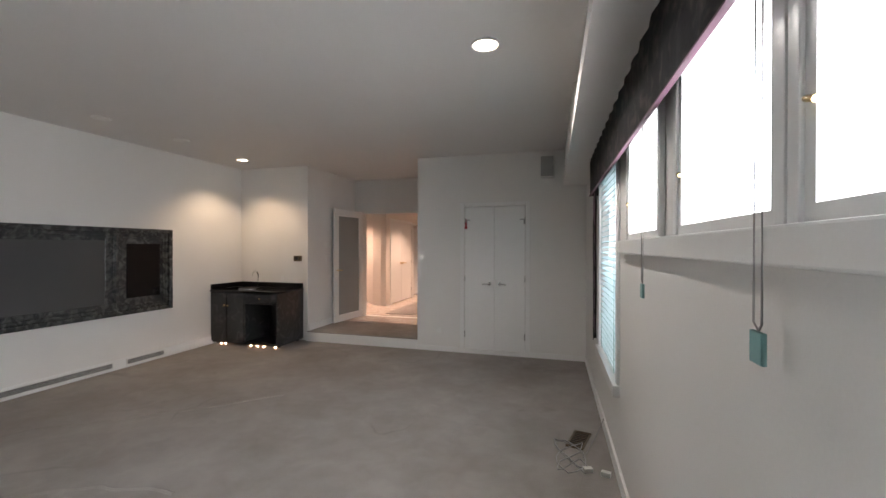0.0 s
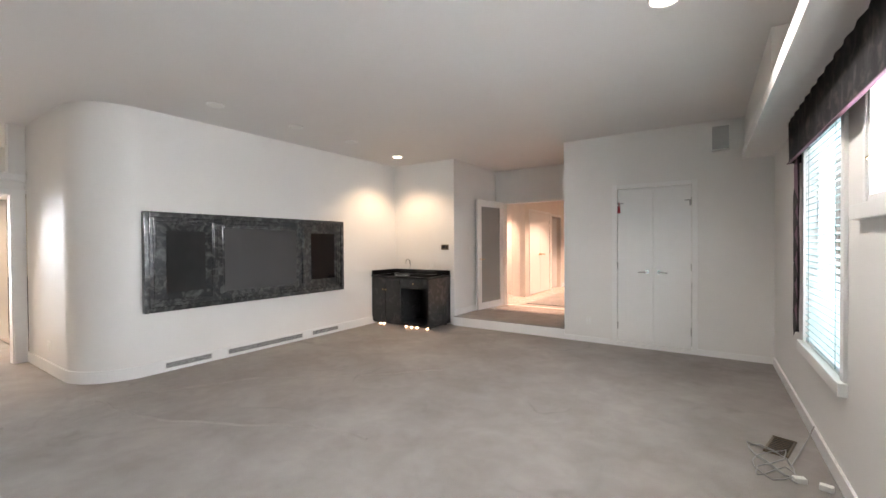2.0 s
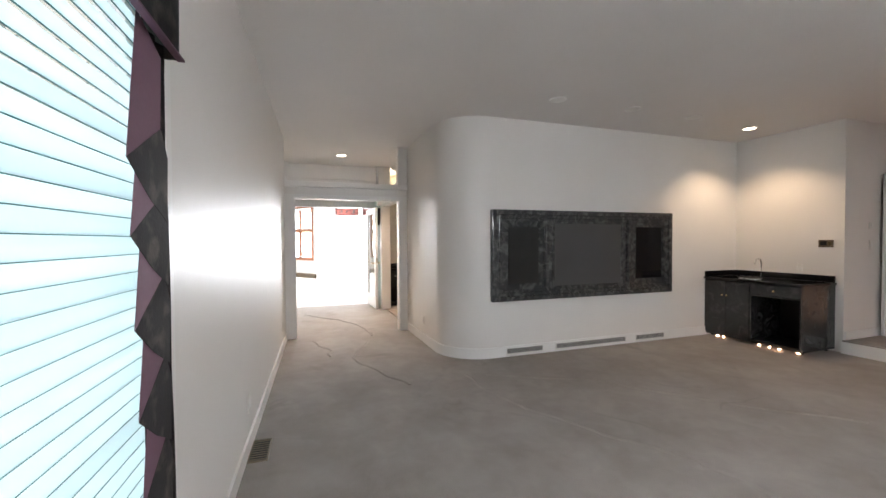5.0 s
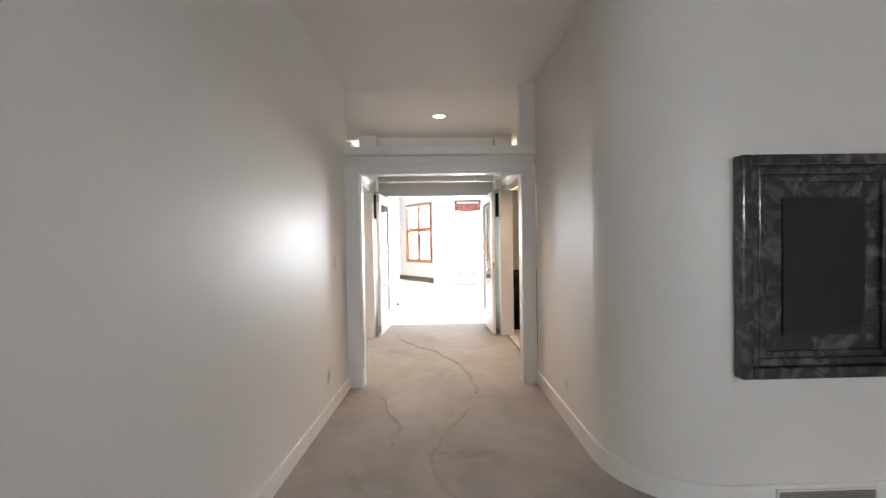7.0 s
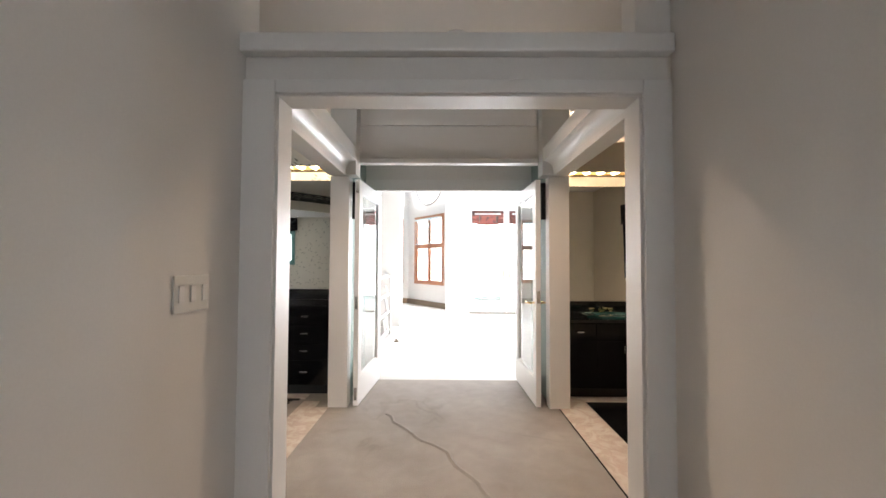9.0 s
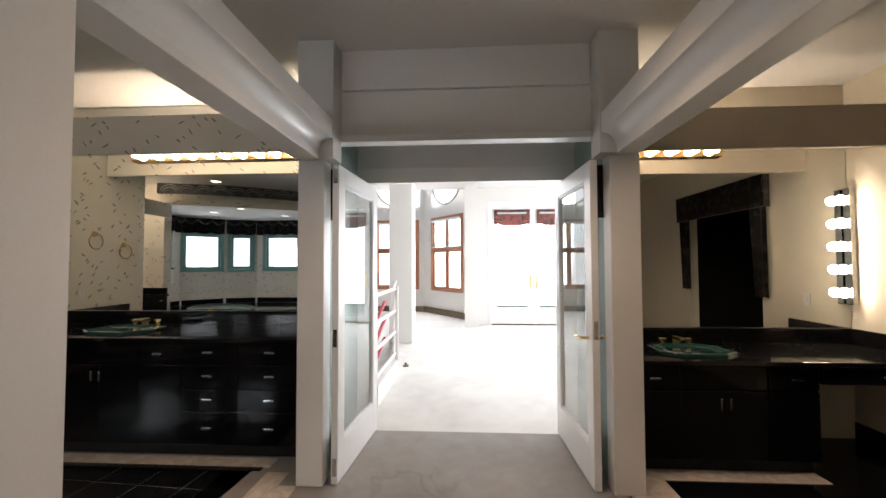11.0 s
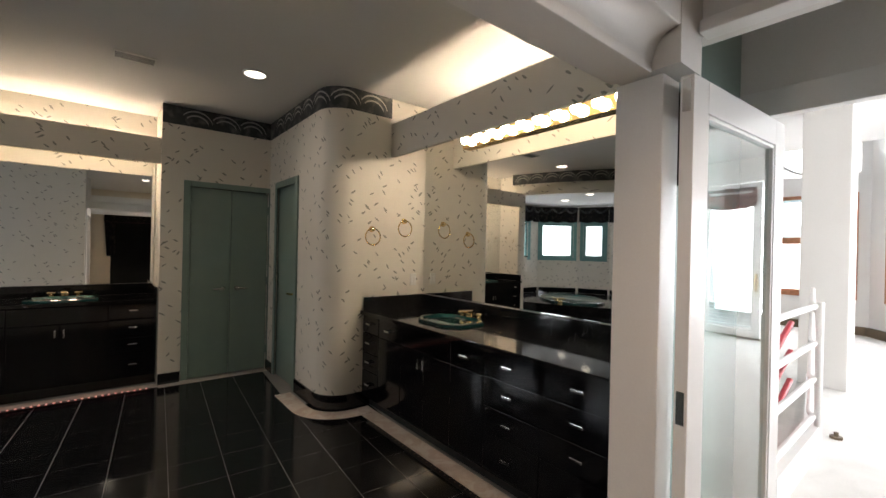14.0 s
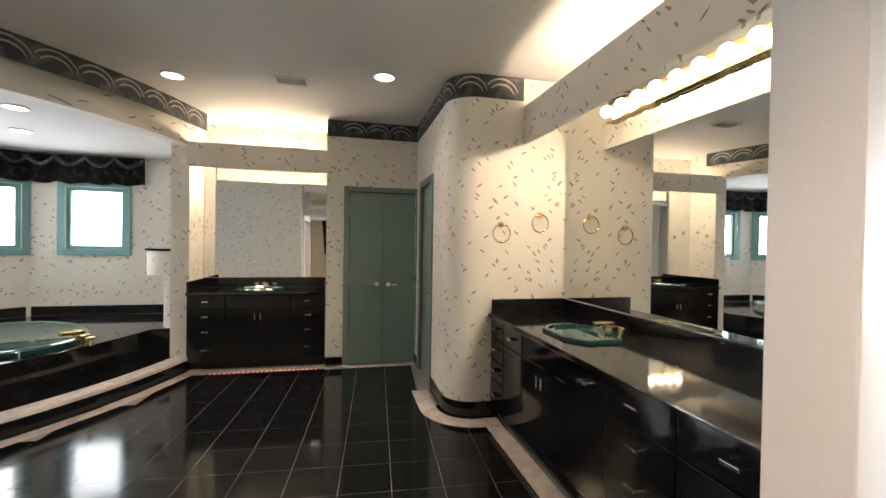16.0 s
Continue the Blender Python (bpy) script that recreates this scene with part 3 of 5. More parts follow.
part("backboard", box(0.03, W - 0.03, -0.02, -0.001, 0.03, TH - 0.03), DARKWOOD, tv)
part("outer_moulding", frame_ring(0, W, 0, TH, 0.055, -0.065, -0.001, 0.012), DARKWOOD, tv)
part("inner_moulding", frame_ring(0.06, W - 0.06, 0.06, TH - 0.06, 0.035, -0.045, -0.021), DARKWOOD, tv)
for a, b in ((0.10, 0.735), (0.735, 1.985), (1.985, 2.61)):
    part("panel_frame", frame_ring(a, b, 0.10, TH - 0.10, 0.03, -0.040, -0.021), DARKWOOD, tv)
part("speaker_cloth", box(0.225, 0.625, -0.030, -0.021, 0.20, 0.86), MESHBLACK, tv, "black speaker cloth")
part("speaker_glass", box(2.115, 2.545, -0.030, -0.021, 0.20, 0.87), BLACK, tv, "glossy black glass panel")
part("screen", box(0.85, 1.86, -0.030, -0.021, 0.155, 0.905), SCREEN, tv, "dark grey screen")
part("screen_frame", frame_ring(0.82, 1.89, 0.125, 0.935, 0.029, -0.036, -0.021), DARKWOOD, tv)
part("pilaster", box(0.715, 0.755, -0.055, -0.041, 0.09, TH - 0.09, 0.006), DARKWOOD, tv)
part("pilaster", box(1.965, 2.005, -0.055, -0.041, 0.09, TH - 0.09, 0.006), DARKWOOD, tv)


def grille(name, m, w, h, n, label, material=GREYMETAL):
    g = thing(name, m, label, "vent")
    part("frame", frame_ring(0, w, 0, h, 0.010, -0.012, 0, 0.002), PLASTIC, g)
    part("backing", box(0.01, w - 0.01, -0.003, 0, 0.01, h - 0.01), VOID, g)
    for i in range(n):
        z = 0.012 + (h - 0.024) * (i + 0.5) / n
        part("slat", box(0.01, w - 0.01, -0.009, -0.004, z - 0.006, z + 0.002), material, g)
    return g


for a, w in ((1.60, 0.50), (2.28, 1.08), (3.52, 0.50)):
    grille("baseboard_vent", pose(-5.002, a, 0.028, 0, 0, 90), w, 0.075, 4, "pale grey slotted vent set in the baseboard")

# ---- wet bar ----
bar = thing("wet_bar", pose(-5.02, 4.80, 0), "dark grey wet bar cabinet with granite top, sink and open niche", "bar cabinet")
BW, BD, BH = 1.20, 0.63, 0.80
part("back_panel", box(0, BW, BD - 0.02, BD - 0.003, 0.05, BH), BARFRONT, bar)
part("side_panel", box(0, 0.02, 0.02, BD - 0.021, 0.05, BH), BARFRONT, bar)
part("side_panel", box(BW - 0.02, BW, 0.02, BD - 0.021, 0.05, BH, 0.003), BARFRONT, bar, "glossy dark end panel")
part("divider", box(0.60, 0.62, 0.02, BD - 0.021, 0.07, BH), BARFRONT, bar)
part("bottom", box(0, BW, 0.02, BD - 0.003, 0.03, 0.05), VOID, bar)
for a, b in ((0.0, 0.30), (0.303, 0.615)):
    d = part("door", box(a + 0.003, b - 0.003, 0.0, 0.019, 0.055, BH - 0.01, 0.003), BARFRONT, bar)
    kx = b - 0.03 if a == 0 else a + 0.03
    kb = bmesh.new()
    bmesh.ops.create_uvsphere(kb, u_segments=12, v_segments=8, radius=0.013, matrix=Matrix.Translation((kx, -0.016, 0.60)))
    part("knob", kb, GOLD, d, smooth=True)
d = part("drawer_front", box(0.621, BW - 0.003, 0.0, 0.019, 0.66, BH - 0.01, 0.003), BARFRONT, bar)
kb = bmesh.new()
bmesh.ops.create_uvsphere(kb, u_segments=12, v_segments=8, radius=0.013, matrix=Matrix.Translation((0.91, -0.016, 0.72)))
part("knob", kb, GOLD, d, smooth=True)
part("niche_back", box(0.621, BW - 0.021, BD - 0.03, BD - 0.021, 0.06, 0.65), VOID, bar)
part("niche_trim", frame_ring(0.621, BW - 0.003, 0.055, 0.655, 0.018, 0.0, 0.019, 0.002), BARFRONT, bar)
part("outlet", box(0.98, 1.05, BD - 0.038, BD - 0.031, 0.36, 0.46, 0.004), PLASTIC, bar)
part("countertop", box(-0.0, BW + 0.015, -0.02, BD - 0.003, BH, BH + 0.03, 0.006), STONE, bar)
part("backsplash", box(0.0, BW, BD - 0.025, BD - 0.003, BH + 0.031, BH + 0.11, 0.003), STONE, bar)
part("side_splash", box(0.0, 0.02, 0.0, BD - 0.026, BH + 0.031, BH + 0.11, 0.003), STONE, bar)
sk = bmesh.new()
cyl(sk, 0.16, BH + 0.0305, BH + 0.037, 0.42, 0.32, 32)
part("sink_rim", sk, CHROME, bar, smooth=True)
sk = bmesh.new()
cyl(sk, 0.14, BH + 0.0372, BH + 0.039, 0.42, 0.32, 32)
part("sink_bowl", sk, VOID, bar)
part("tap", tube([(0.42, 0.53, BH + 0.03), (0.42, 0.53, BH + 0.24), (0.42, 0.51, BH + 0.285), (0.42, 0.46, BH + 0.295), (0.42, 0.415, BH + 0.275), (0.42, 0.40, BH + 0.22)], 0.011, None, 12), CHROME, bar, "gooseneck tap", smooth=True)
for x in (0.20, 0.28, 0.74, 0.86, 0.97, 1.17):
    part("toe_light", cyl(bmesh.new(), 0.014, 0.018, 0.030, x, 0.002, 12), DOT, bar, "small glowing toe light")
for x in (0.05, BW - 0.05):
    for y in (0.1, BD - 0.08):
        part("foot", cyl(bmesh.new(), 0.02, 0.0, 0.03, x, y, 12), VOID, bar)
kp = thing("keypad_panel", pose(-3.92, 5.43, 1.30), "dark bronze wall control panel with small buttons", "control panel")
part("plate", box(-0.075, 0.075, -0.012, 0, -0.045, 0.045, 0.004), BRONZE, kp)
part("display", box(-0.055, 0.01, -0.014, -0.0125, -0.02, 0.03), VOID, kp)
part("button", box(0.025, 0.055, -0.016, -0.0125, -0.02, 0.02), GOLD, kp)


def switch_plate(name, m, w, h, n, label, cat="switch"):
    s = thing(name, m, label, cat)
    part("plate", box(-w / 2, w / 2, -0.007, 0, -h / 2, h / 2, 0.003), PLASTIC, s)
    for i in range(n):
        x = -w / 2 + w * (i + 0.5) / n
        part("toggle", box(x - 0.012, x + 0.012, -0.012, -0.0075, -0.028, 0.028, 0.003), TRIM, s)
    return s


switch_plate("wall_outlet", pose(-4.2, 5.43, 0.98), 0.07, 0.115, 2, "white outlet plate above the bar", "outlet")
switch_plate("thermostat", pose(-3.74, 5.95, 1.52, 0, 0, 90), 0.10, 0.08, 1, "small white wall thermostat", "thermostat")
switch_plate("light_switch", pose(-3.74, 5.95, 1.28, 0, 0, 90), 0.07, 0.115, 1, "white switch plate below the thermostat")
switch_plate("light_switch", SOUTH @ pose(7.18, 0, 1.17), 0.17, 0.12, 3, "white three-gang light switch plate")
switch_plate("wall_outlet", SOUTH @ pose(6.9, 0, 0.3), 0.07, 0.115, 2, "white wall outlet near the floor", "outlet")
switch_plate("wall_outlet", SOUTH @ pose(4.35, 0, 0.3), 0.07, 0.115, 2, "white wall outlet near the floor", "outlet")
switch_plate("wall_outlet", pose(-6.05, 0.92, 0.28), 0.07, 0.115, 2, "white wall outlet near the floor", "outlet")
switch_plate("wall_outlet", pose(-1.55, 5.40, 0.3), 0.07, 0.115, 2, "white wall outlet near the floor", "outlet")


# ---- ceiling fittings ----
def downlight(m, lit, label, watts=0, colour=WARM, r=0.075, cone=120):
    d = thing("recessed_downlight", m, label, "ceiling light", "recessed downlights")
    rim = bmesh.new()
    tube([(r * math.cos(a * math.tau / 28), r * math.sin(a * math.tau / 28), -0.004) for a in range(28)], 0.010, rim, 8, True)
    part("trim_ring", rim, TRIM, d, smooth=True)
    part("lens", cyl(bmesh.new(), r - 0.004, -0.008, -0.001, 0, 0, 28), LAMP if lit else PLASTIC, d)
    if watts:
        p = m.translation
        lamp("SPOT", "downlight_lamp", look((p.x, p.y, p.z - 0.03), (p.x, p.y + 0.001, 0)), watts, colour, cone=cone)
    return d


downlight(pose(-0.33, 2.33, H), True, "lit round recessed ceiling light", 90, (1, 0.95, 0.88), 0.085, 150)
downlight(pose(-4.40, 4.77, H), True, "lit round recessed ceiling light over the bar", 70, WARM)
for y in (1.80, 2.75, 3.65):
    downlight(pose(-4.28, y, H), False, "unlit white recessed ceiling light")


def floor_vent(m, label):
    v = thing("floor_vent", m, label, "vent")
    part("frame", frame_ring(-0.15, 0.15, -0.065, 0.065, 0.014, -0.006, 0), BRONZE, v)
    part("backing", box(-0.136, 0.136, -0.003, -0.001, -0.051, 0.051), VOID, v)
    for i in range(9):
        x = -0.12 + 0.03 * i
        part("bar", box(x - 0.004, x + 0.004, -0.006, -0.003, -0.051, 0.051), BRONZE, v)
    return v


floor_vent(pose(0.27, 3.08, 0.001, -90, 0, 75), "bronze floor register beside the east wall")
floor_vent(pose(-3.66, -0.93, 0.001, -90, 0, -3), "bronze floor register beside the south wall")
cab = bmesh.new()
rng = random.Random(4)
pts = [(0.47, 3.3, 0.10), (0.42, 3.2, 0.03)]
for i in range(40):
    a = i * 0.62
    pts.append((0.20 + 0.13 * math.cos(a) * (0.6 + 0.4 * rng.random()), 2.78 + 0.22 * math.sin(a * 0.77) + 0.05 * rng.random(), 0.006))
pts.append((0.34, 2.62, 0.006))
solid("loose_cable", tube(pts, 0.004, cab, 6), GREYMETAL, "tangled thin grey cable lying on the carpet", "cable", smooth=True)
for x, y, a in ((0.31, 2.62, 20), (0.42, 2.60, -15)):
    solid("cable_plug", box(-0.03, 0.03, -0.02, 0.02, 0, 0.03, 0.006), PLASTIC, "small white plug adapter on the carpet", "plug", m=pose(x, y, 0.001, 0, 0, a))

# carpet ridges
for line in ([(-4.6, 0.9), (-3.9, 0.95), (-3.2, 1.25), (-2.6, 1.6), (-2.0, 1.7)], [(-6.3, 0.2), (-5.6, -0.1), (-5.0, 0.1), (-4.4, 0.35)],
             [(-8.7, -0.5), (-8.35, -0.3), (-8.0, 0.0), (-7.43, 0.26), (-6.9, 0.33), (-6.6, 0.34)], [(-6.6, -0.5), (-6.0, -0.3), (-5.7, -0.35)], [(-4.5, 1.1), (-4.0, 2.0), (-3.2, 2.6), (-2.4, 3.4)]):
    p3 = []
    for i in range(len(line) - 1):
        for k in range(6):
            f = k / 6
            p3.append((line[i][0] * (1 - f) + line[i + 1][0] * f, line[i][1] * (1 - f) + line[i + 1][1] * f + 0.02 * math.sin(9 * f + i), -0.016))
    solid("carpet_ridge", tube(p3, 0.024, None, 8), CARPET, "low wrinkle in the loose carpet", "carpet wrinkle", kind="structure", smooth=True)

# ---- corridor seen through the entry ----
dl = thing("door_entry", pose(-3.56, 6.965, 0.155, 0, 0, -97), "open white door with a tall obscure-glass panel", "door", kind="structure")
part("frame", frame_ring(0, 0.86, 0, 2.0, 0.12, -0.04, 0, 0.004), TRIM, dl)
part("glass_panel", box(0.118, 0.742, -0.024, -0.016, 0.118, 1.882), GREYGLASS, dl, "grey obscure glass")
part("handle", tube([(0.80, 0.0, 0.92), (0.80, 0.05, 0.92), (0.72, 0.055, 0.92)], 0.009), GOLD, dl, "brass lever", smooth=True)
part("handle", tube([(0.80, -0.04, 0.92), (0.80, -0.09, 0.92), (0.72, -0.095, 0.92)], 0.009), GOLD, dl, "brass lever", smooth=True)
WARMWALL = mat("corridor_paint", (0.72, 0.66, 0.6), 0.6, vary=0.03)
solid("floor_corridor", box(-7.5, 1.5, 7.12, 14.0, 0.09, 0.15), PINK, "pale pink stone corridor floor", "floor", kind="structure")
solid("floor_threshold_entry", box(-3.74, -1.88, 6.42, 6.98, 0.1505, 0.156), PINK, "pale stone band at the entry doorway", "floor", kind="structure")
solid("floor_corridor_carpet", prism([(-3.25, 7.35), (0.8, 7.35), (0.8, 11.2), (-3.25, 11.2)], 0.1505, 0.16), CARPET, "brown carpet inset in the stone corridor floor", "floor", kind="structure")
solid("floor_corridor_side", prism([(-7.0, 7.3), (-4.0, 7.3), (-4.15, 8.2), (-4.6, 8.7), (-7.0, 8.7)], 0.1505, 0.16), CARPET, "brown carpet of the corridor side bay", "floor", kind="structure")
solid("ceiling_corridor", box(-7.5, 1.5, 7.12, 14.0, 2.6, 2.7), CEIL, "white corridor ceiling", "ceiling", kind="structure")
solid("wall_corridor_west", box(-7.0, -4.4, 8.83, 8.95, 0.15, 2.6), WARMWALL, "warm-lit plain corridor wall", "wall", kind="structure")
solid("wall_corridor_chamfer", prism([(-4.4, 8.83), (-4.05, 8.42), (-3.792, 8.3), (-3.792, 8.9), (-4.4, 8.95)], 0.15, 2.6), WARMWALL, "warm-lit angled corridor wall corner", "wall", kind="structure")
CORR = pose(-3.67, 8.3, 0.15, 0, 0, 90)
wall("wall_corridor_doors", CORR, 5.6, 2.45, 0.12, WARMWALL, [(0.28, 1.60, 0.0, 1.94), (1.74, 2.46, 0.0, 1.90)], label="warm-lit corridor wall with double doors and a dark doorway")
double_door("door_corridor", CORR @ pose(0.94, -0.001, 0.012), 1.31, 1.92, TRIM, GOLD, "closed white double doors in the warm-lit corridor")
ajar = thing("door_ajar", CORR @ pose(2.45, 0.10, 0.012, 0, 0, 118), "white door standing ajar into a dark room", "door", kind="structure")
part("leaf", box(0.0, 0.66, 0.0, 0.04, 0, 1.87, 0.004), TRIM, ajar)
part("handle", tube([(0.60, 0, 0.9), (0.60, -0.05, 0.9), (0.52, -0.055, 0.9)], 0.01), GOLD, ajar, "brass lever", smooth=True)
frame_open = thing("door_casing", CORR, "white casing round the dark doorway", "door casing", kind="structure")
for a, b in ((1.68, 1.74), (2.46, 2.52)):
    part("casing_side", box(a, b, -0.018, -0.001, 0, 1.96, 0.004), TRIM, frame_open)
part("casing_head", box(1.74, 2.46, -0.018, -0.001, 1.90, 1.96, 0.004), TRIM, frame_open)
solid("baseboard_corridor_doors", box(2.53, 5.5, -0.015, -0.001, 0, 0.10), TRIM, "white baseboard", "baseboard", kind="structure", m=CORR)
solid("wall_corridor_end", box(-7.5, -7.4, 7.12, 14, 0.15, 2.6), WARMWALL, "plain corridor end wall", "wall", kind="structure")
solid("wall_corridor_east", box(1.4, 1.5, 7.12, 14, 0.15, 2.6), WARMWALL, "plain corridor end wall", "wall", kind="structure")
solid("wall_corridor_north", box(-7.4, 1.4, 13.9, 14, 0.15, 2.6), WARMWALL, "plain corridor wall", "wall", kind="structure")
ip = thing("intercom", pose(-4.49, 8.83, 1.62), "small black intercom on the corridor wall", "intercom")
part("body", box(-0.06, 0.06, -0.03, 0, -0.02, 0.09, 0.004), VOID, ip)
part("lower_unit", box(-0.05, 0.05, -0.03, 0, -0.16, -0.04, 0.004), PLASTIC, ip)
solid("baseboard_corridor", box(-7.0, -4.41, 8.815, 8.83, 0.15, 0.25), TRIM, "white baseboard", "baseboard", kind="structure")
# lamps added for the corridor's warm light; their fittings are out of view
for x, y in ((-4.9, 8.0), (-2.6, 9.0), (-1.8, 11.0)):
    downlight(pose(x, y, 2.6), True, "added recessed light for the warm corridor, fitting unseen", 300, (1, 0.64, 0.45))

# ---- passage with posts and beams ----
XP, XQ = -6.855, -8.84
solid("ceiling_passage", box(-9.9, -6.9, -5.9, 5.0, HB, HB + 0.1), CEIL, "white ceiling over passage and baths", "ceiling", kind="structure")
pt = thing("portal", pose(0, 0, 0), "white painted cased opening with a capped header beam", "cased opening", kind="structure")
for a, b in ((-0.93, -0.69), (0.785, 0.90)):
    part("jamb", box(XP - 0.14, XP, a, b, 0, 1.955), PAINT, pt)
for a, b in ((-0.885, -0.70), (0.795, 0.91)):
    part("casing_side", box(XP + 0.001, XP + 0.02, a, b, 0, 2.02, 0.004), TRIM, pt)
part("header", box(XP - 0.14, XP, -0.93, 0.90, 1.957, 2.12), PAINT, pt)
part("casing_head", box(XP + 0.001, XP + 0.02, -0.70, 0.795, 1.965, 2.02, 0.004), TRIM, pt)
part("cap_shelf", box(XP - 0.20, XP + 0.05, -0.94, 0.91, 2.122, 2.20, 0.01), TRIM, pt)
solid("pilaster_north", box(-6.99, -6.86, 0.775, 0.98, 2.2, HB), PAINT, "white painted pilaster that rises to the ceiling", "wall", kind="structure")
solid("pilaster_south", box(-6.99, -6.875, -1.1, -0.842, 2.2, HB), PAINT, "white painted pilaster that rises to the ceiling", "wall", kind="structure")
for nm, outer, inner, side in (("beam_south", -1.05, -0.90, 1), ("beam_north", 1.08, 0.945, -1)):
    bmx = thing(nm, pose(0, 0, 0), "white painted beam with a coved moulding and projecting cap", "beam", kind="structure")
    part("beam_body", box(XQ + 0.02, XP - 0.141, outer, inner, 2.05, 2.178, 0.004), PAINT, bmx)
    cove = [(inner, 2.085)] + [(inner + side * 0.075 * (1 - math.cos(k * math.pi / 16)), 2.085 + 0.093 * math.sin(k * math.pi / 16)) for k in range(1, 9)] + [(inner, 2.178)]
    cv = bmesh.new()
    ends = [[cv.verts.new((x, y + side * 0.0005, z)) for y, z in cove] for x in (XQ + 0.02, XP - 0.141)]
    cv.faces.new(ends[0]), cv.faces.new(ends[1][::-1])
    for k in range(len(cove)):
        q = (k + 1) % len(cove)
        cv.faces.new((ends[0][k], ends[1][k], ends[1][q], ends[0][q]))
    bmesh.ops.recalc_face_normals(cv, faces=cv.faces)
    part("beam_moulding", cv, TRIM, bmx, smooth=True)
    part("beam_cap", box(XQ + 0.02, XP - 0.201, outer - side * 0.03, inner + side * 0.09, 2.18, 2.30, 0.006), TRIM, bmx)
for nm, a, b in (("post_south", -1.04, -0.87), ("post_north", 0.91, 1.09)):
    p = thing(nm, pose(0, 0, 0), "square white painted post below the beam", "post", kind="structure")
    part("shaft", box(XQ - 0.13, XQ, a, b, 0, 2.048, 0.005), PAINT, p)
    part("upper_post", box(XQ - 0.16, XQ + 0.015, min(a, b) + (0.0 if a < 0 else -0.06), max(a, b) + (0.06 if a < 0 else 0.0), 2.06, HB), PAINT, p)
# thick doorway to the bedroom
solid("wall_doorway_south", box(-9.78, XQ - 0.131, -1.06, -0.90, 0, HB), GREEN, "grey-green side wall of the doorway", "wall", kind="structure")
solid("wall_doorway_north", box(-9.78, XQ - 0.131, 0.94, 1.10, 0, HB), GREEN, "grey-green side wall of the doorway", "wall", kind="structure")
solid("wall_door_over", box(-9.80, -9.745, -0.90, 0.94, 2.20, HB), PAINT, "white wall above the door frame", "wall", kind="structure")
solid("wall_doorway_head", box(-9.08, XQ - 0.161, -0.90, 0.94, 2.20, HB), PAINT, "white wall over the doorway", "wall", kind="structure")
solid("trim_doorway_ledge", box(-9.02, XQ - 0.10, -0.80, 0.84, 2.19, 2.235, 0.006), TRIM, "white ledge moulding over the doorway", "trim", kind="structure")
solid("trim_doorway_band", box(-9.0, XQ - 0.13, -0.80, 0.84, 2.55, HB, 0.004), PAINT, "white upper fascia over the doorway", "trim", kind="structure")
solid("trim_door_head", box(-9.80, -9.74, -0.90, 0.94, 2.075, 2.199, 0.004), TRIM, "white door frame head", "trim", kind="structure")
for a, b in ((-0.90, -0.80), (0.84, 0.94)):
    solid("trim_door_jamb", box(-9.80, -9.74, a, b, 0, 2.074, 0.004), TRIM, "white door frame jamb", "trim", kind="structure")
for y, d in ((-0.895, 1), (0.935, -1)):
    solid("fabric_panel", box(-9.02, -8.985, y, y + d * 0.06, 1.68, 2.02, 0.006), FABRIC, "narrow dark patterned fabric strip at the doorway top", "fabric panel", group="doorway fabric strips")


def glass_door(m, flip, label):
    """A leaf hinged at its origin that runs along its own +x."""
    d = thing("door_bedroom", m, label, "door", kind="structure")
    L, Hd = 0.88, 2.02
    fr = bmesh.new()
    bx(fr, 0, 0.11, -0.022, 0.022, 0.012, Hd, 0.003), bx(fr, L - 0.11, L, -0.022, 0.022, 0.012, Hd, 0.003)
    bx(fr, 0.11, L - 0.11, -0.022, 0.022, 0.012, 0.25, 0.003), bx(fr, 0.11, L - 0.11, -0.022, 0.022, Hd - 0.11, Hd, 0.003)
    part("frame", fr, TRIM, d)
    gp = part("glass_panel", box(0.108, L - 0.108, -0.004, 0.004, 0.248, Hd - 0.108), DOORGLASS, d, "clear reflective glass")
    gp.visible_shadow = False
    part("bead", frame_ring(0.112, L - 0.112, 0.252, Hd - 0.112, 0.014, -0.018, 0.018, 0.003), TRIM, d)
    if flip:
        for s in (-1, 1):
            k = bmesh.new()
            tube([(L - 0.06, s * 0.022, 0.92), (L - 0.06, s * 0.075, 0.92), (L - 0.10, s * 0.08, 0.92), (L - 0.16, s * 0.075, 0.918)], 0.010, k, 10)
            part("handle", k, GOLD, d, "brass lever", smooth=True)
    for z in ((0.06, 0.86, 1.90) if not flip else (0.92,)):
        part("edge_bolt", box(L, L + 0.003, -0.013, 0.013, z, z + 0.11), CHROME, d)
    return d


glass_door(pose(-9.73, -0.745, 0, 0, 0, -3.5), False, "open white glazed door leaf with flush bolts on its edge")
glass_door(pose(-9.73, 0.785, 0, 0, 0, 2.0), True, "open white glazed door leaf with brass lever handle")
downlight(pose(-7.95, 0.06, HB), True, "lit recessed light over the passage", 150, (1, 0.72, 0.5))

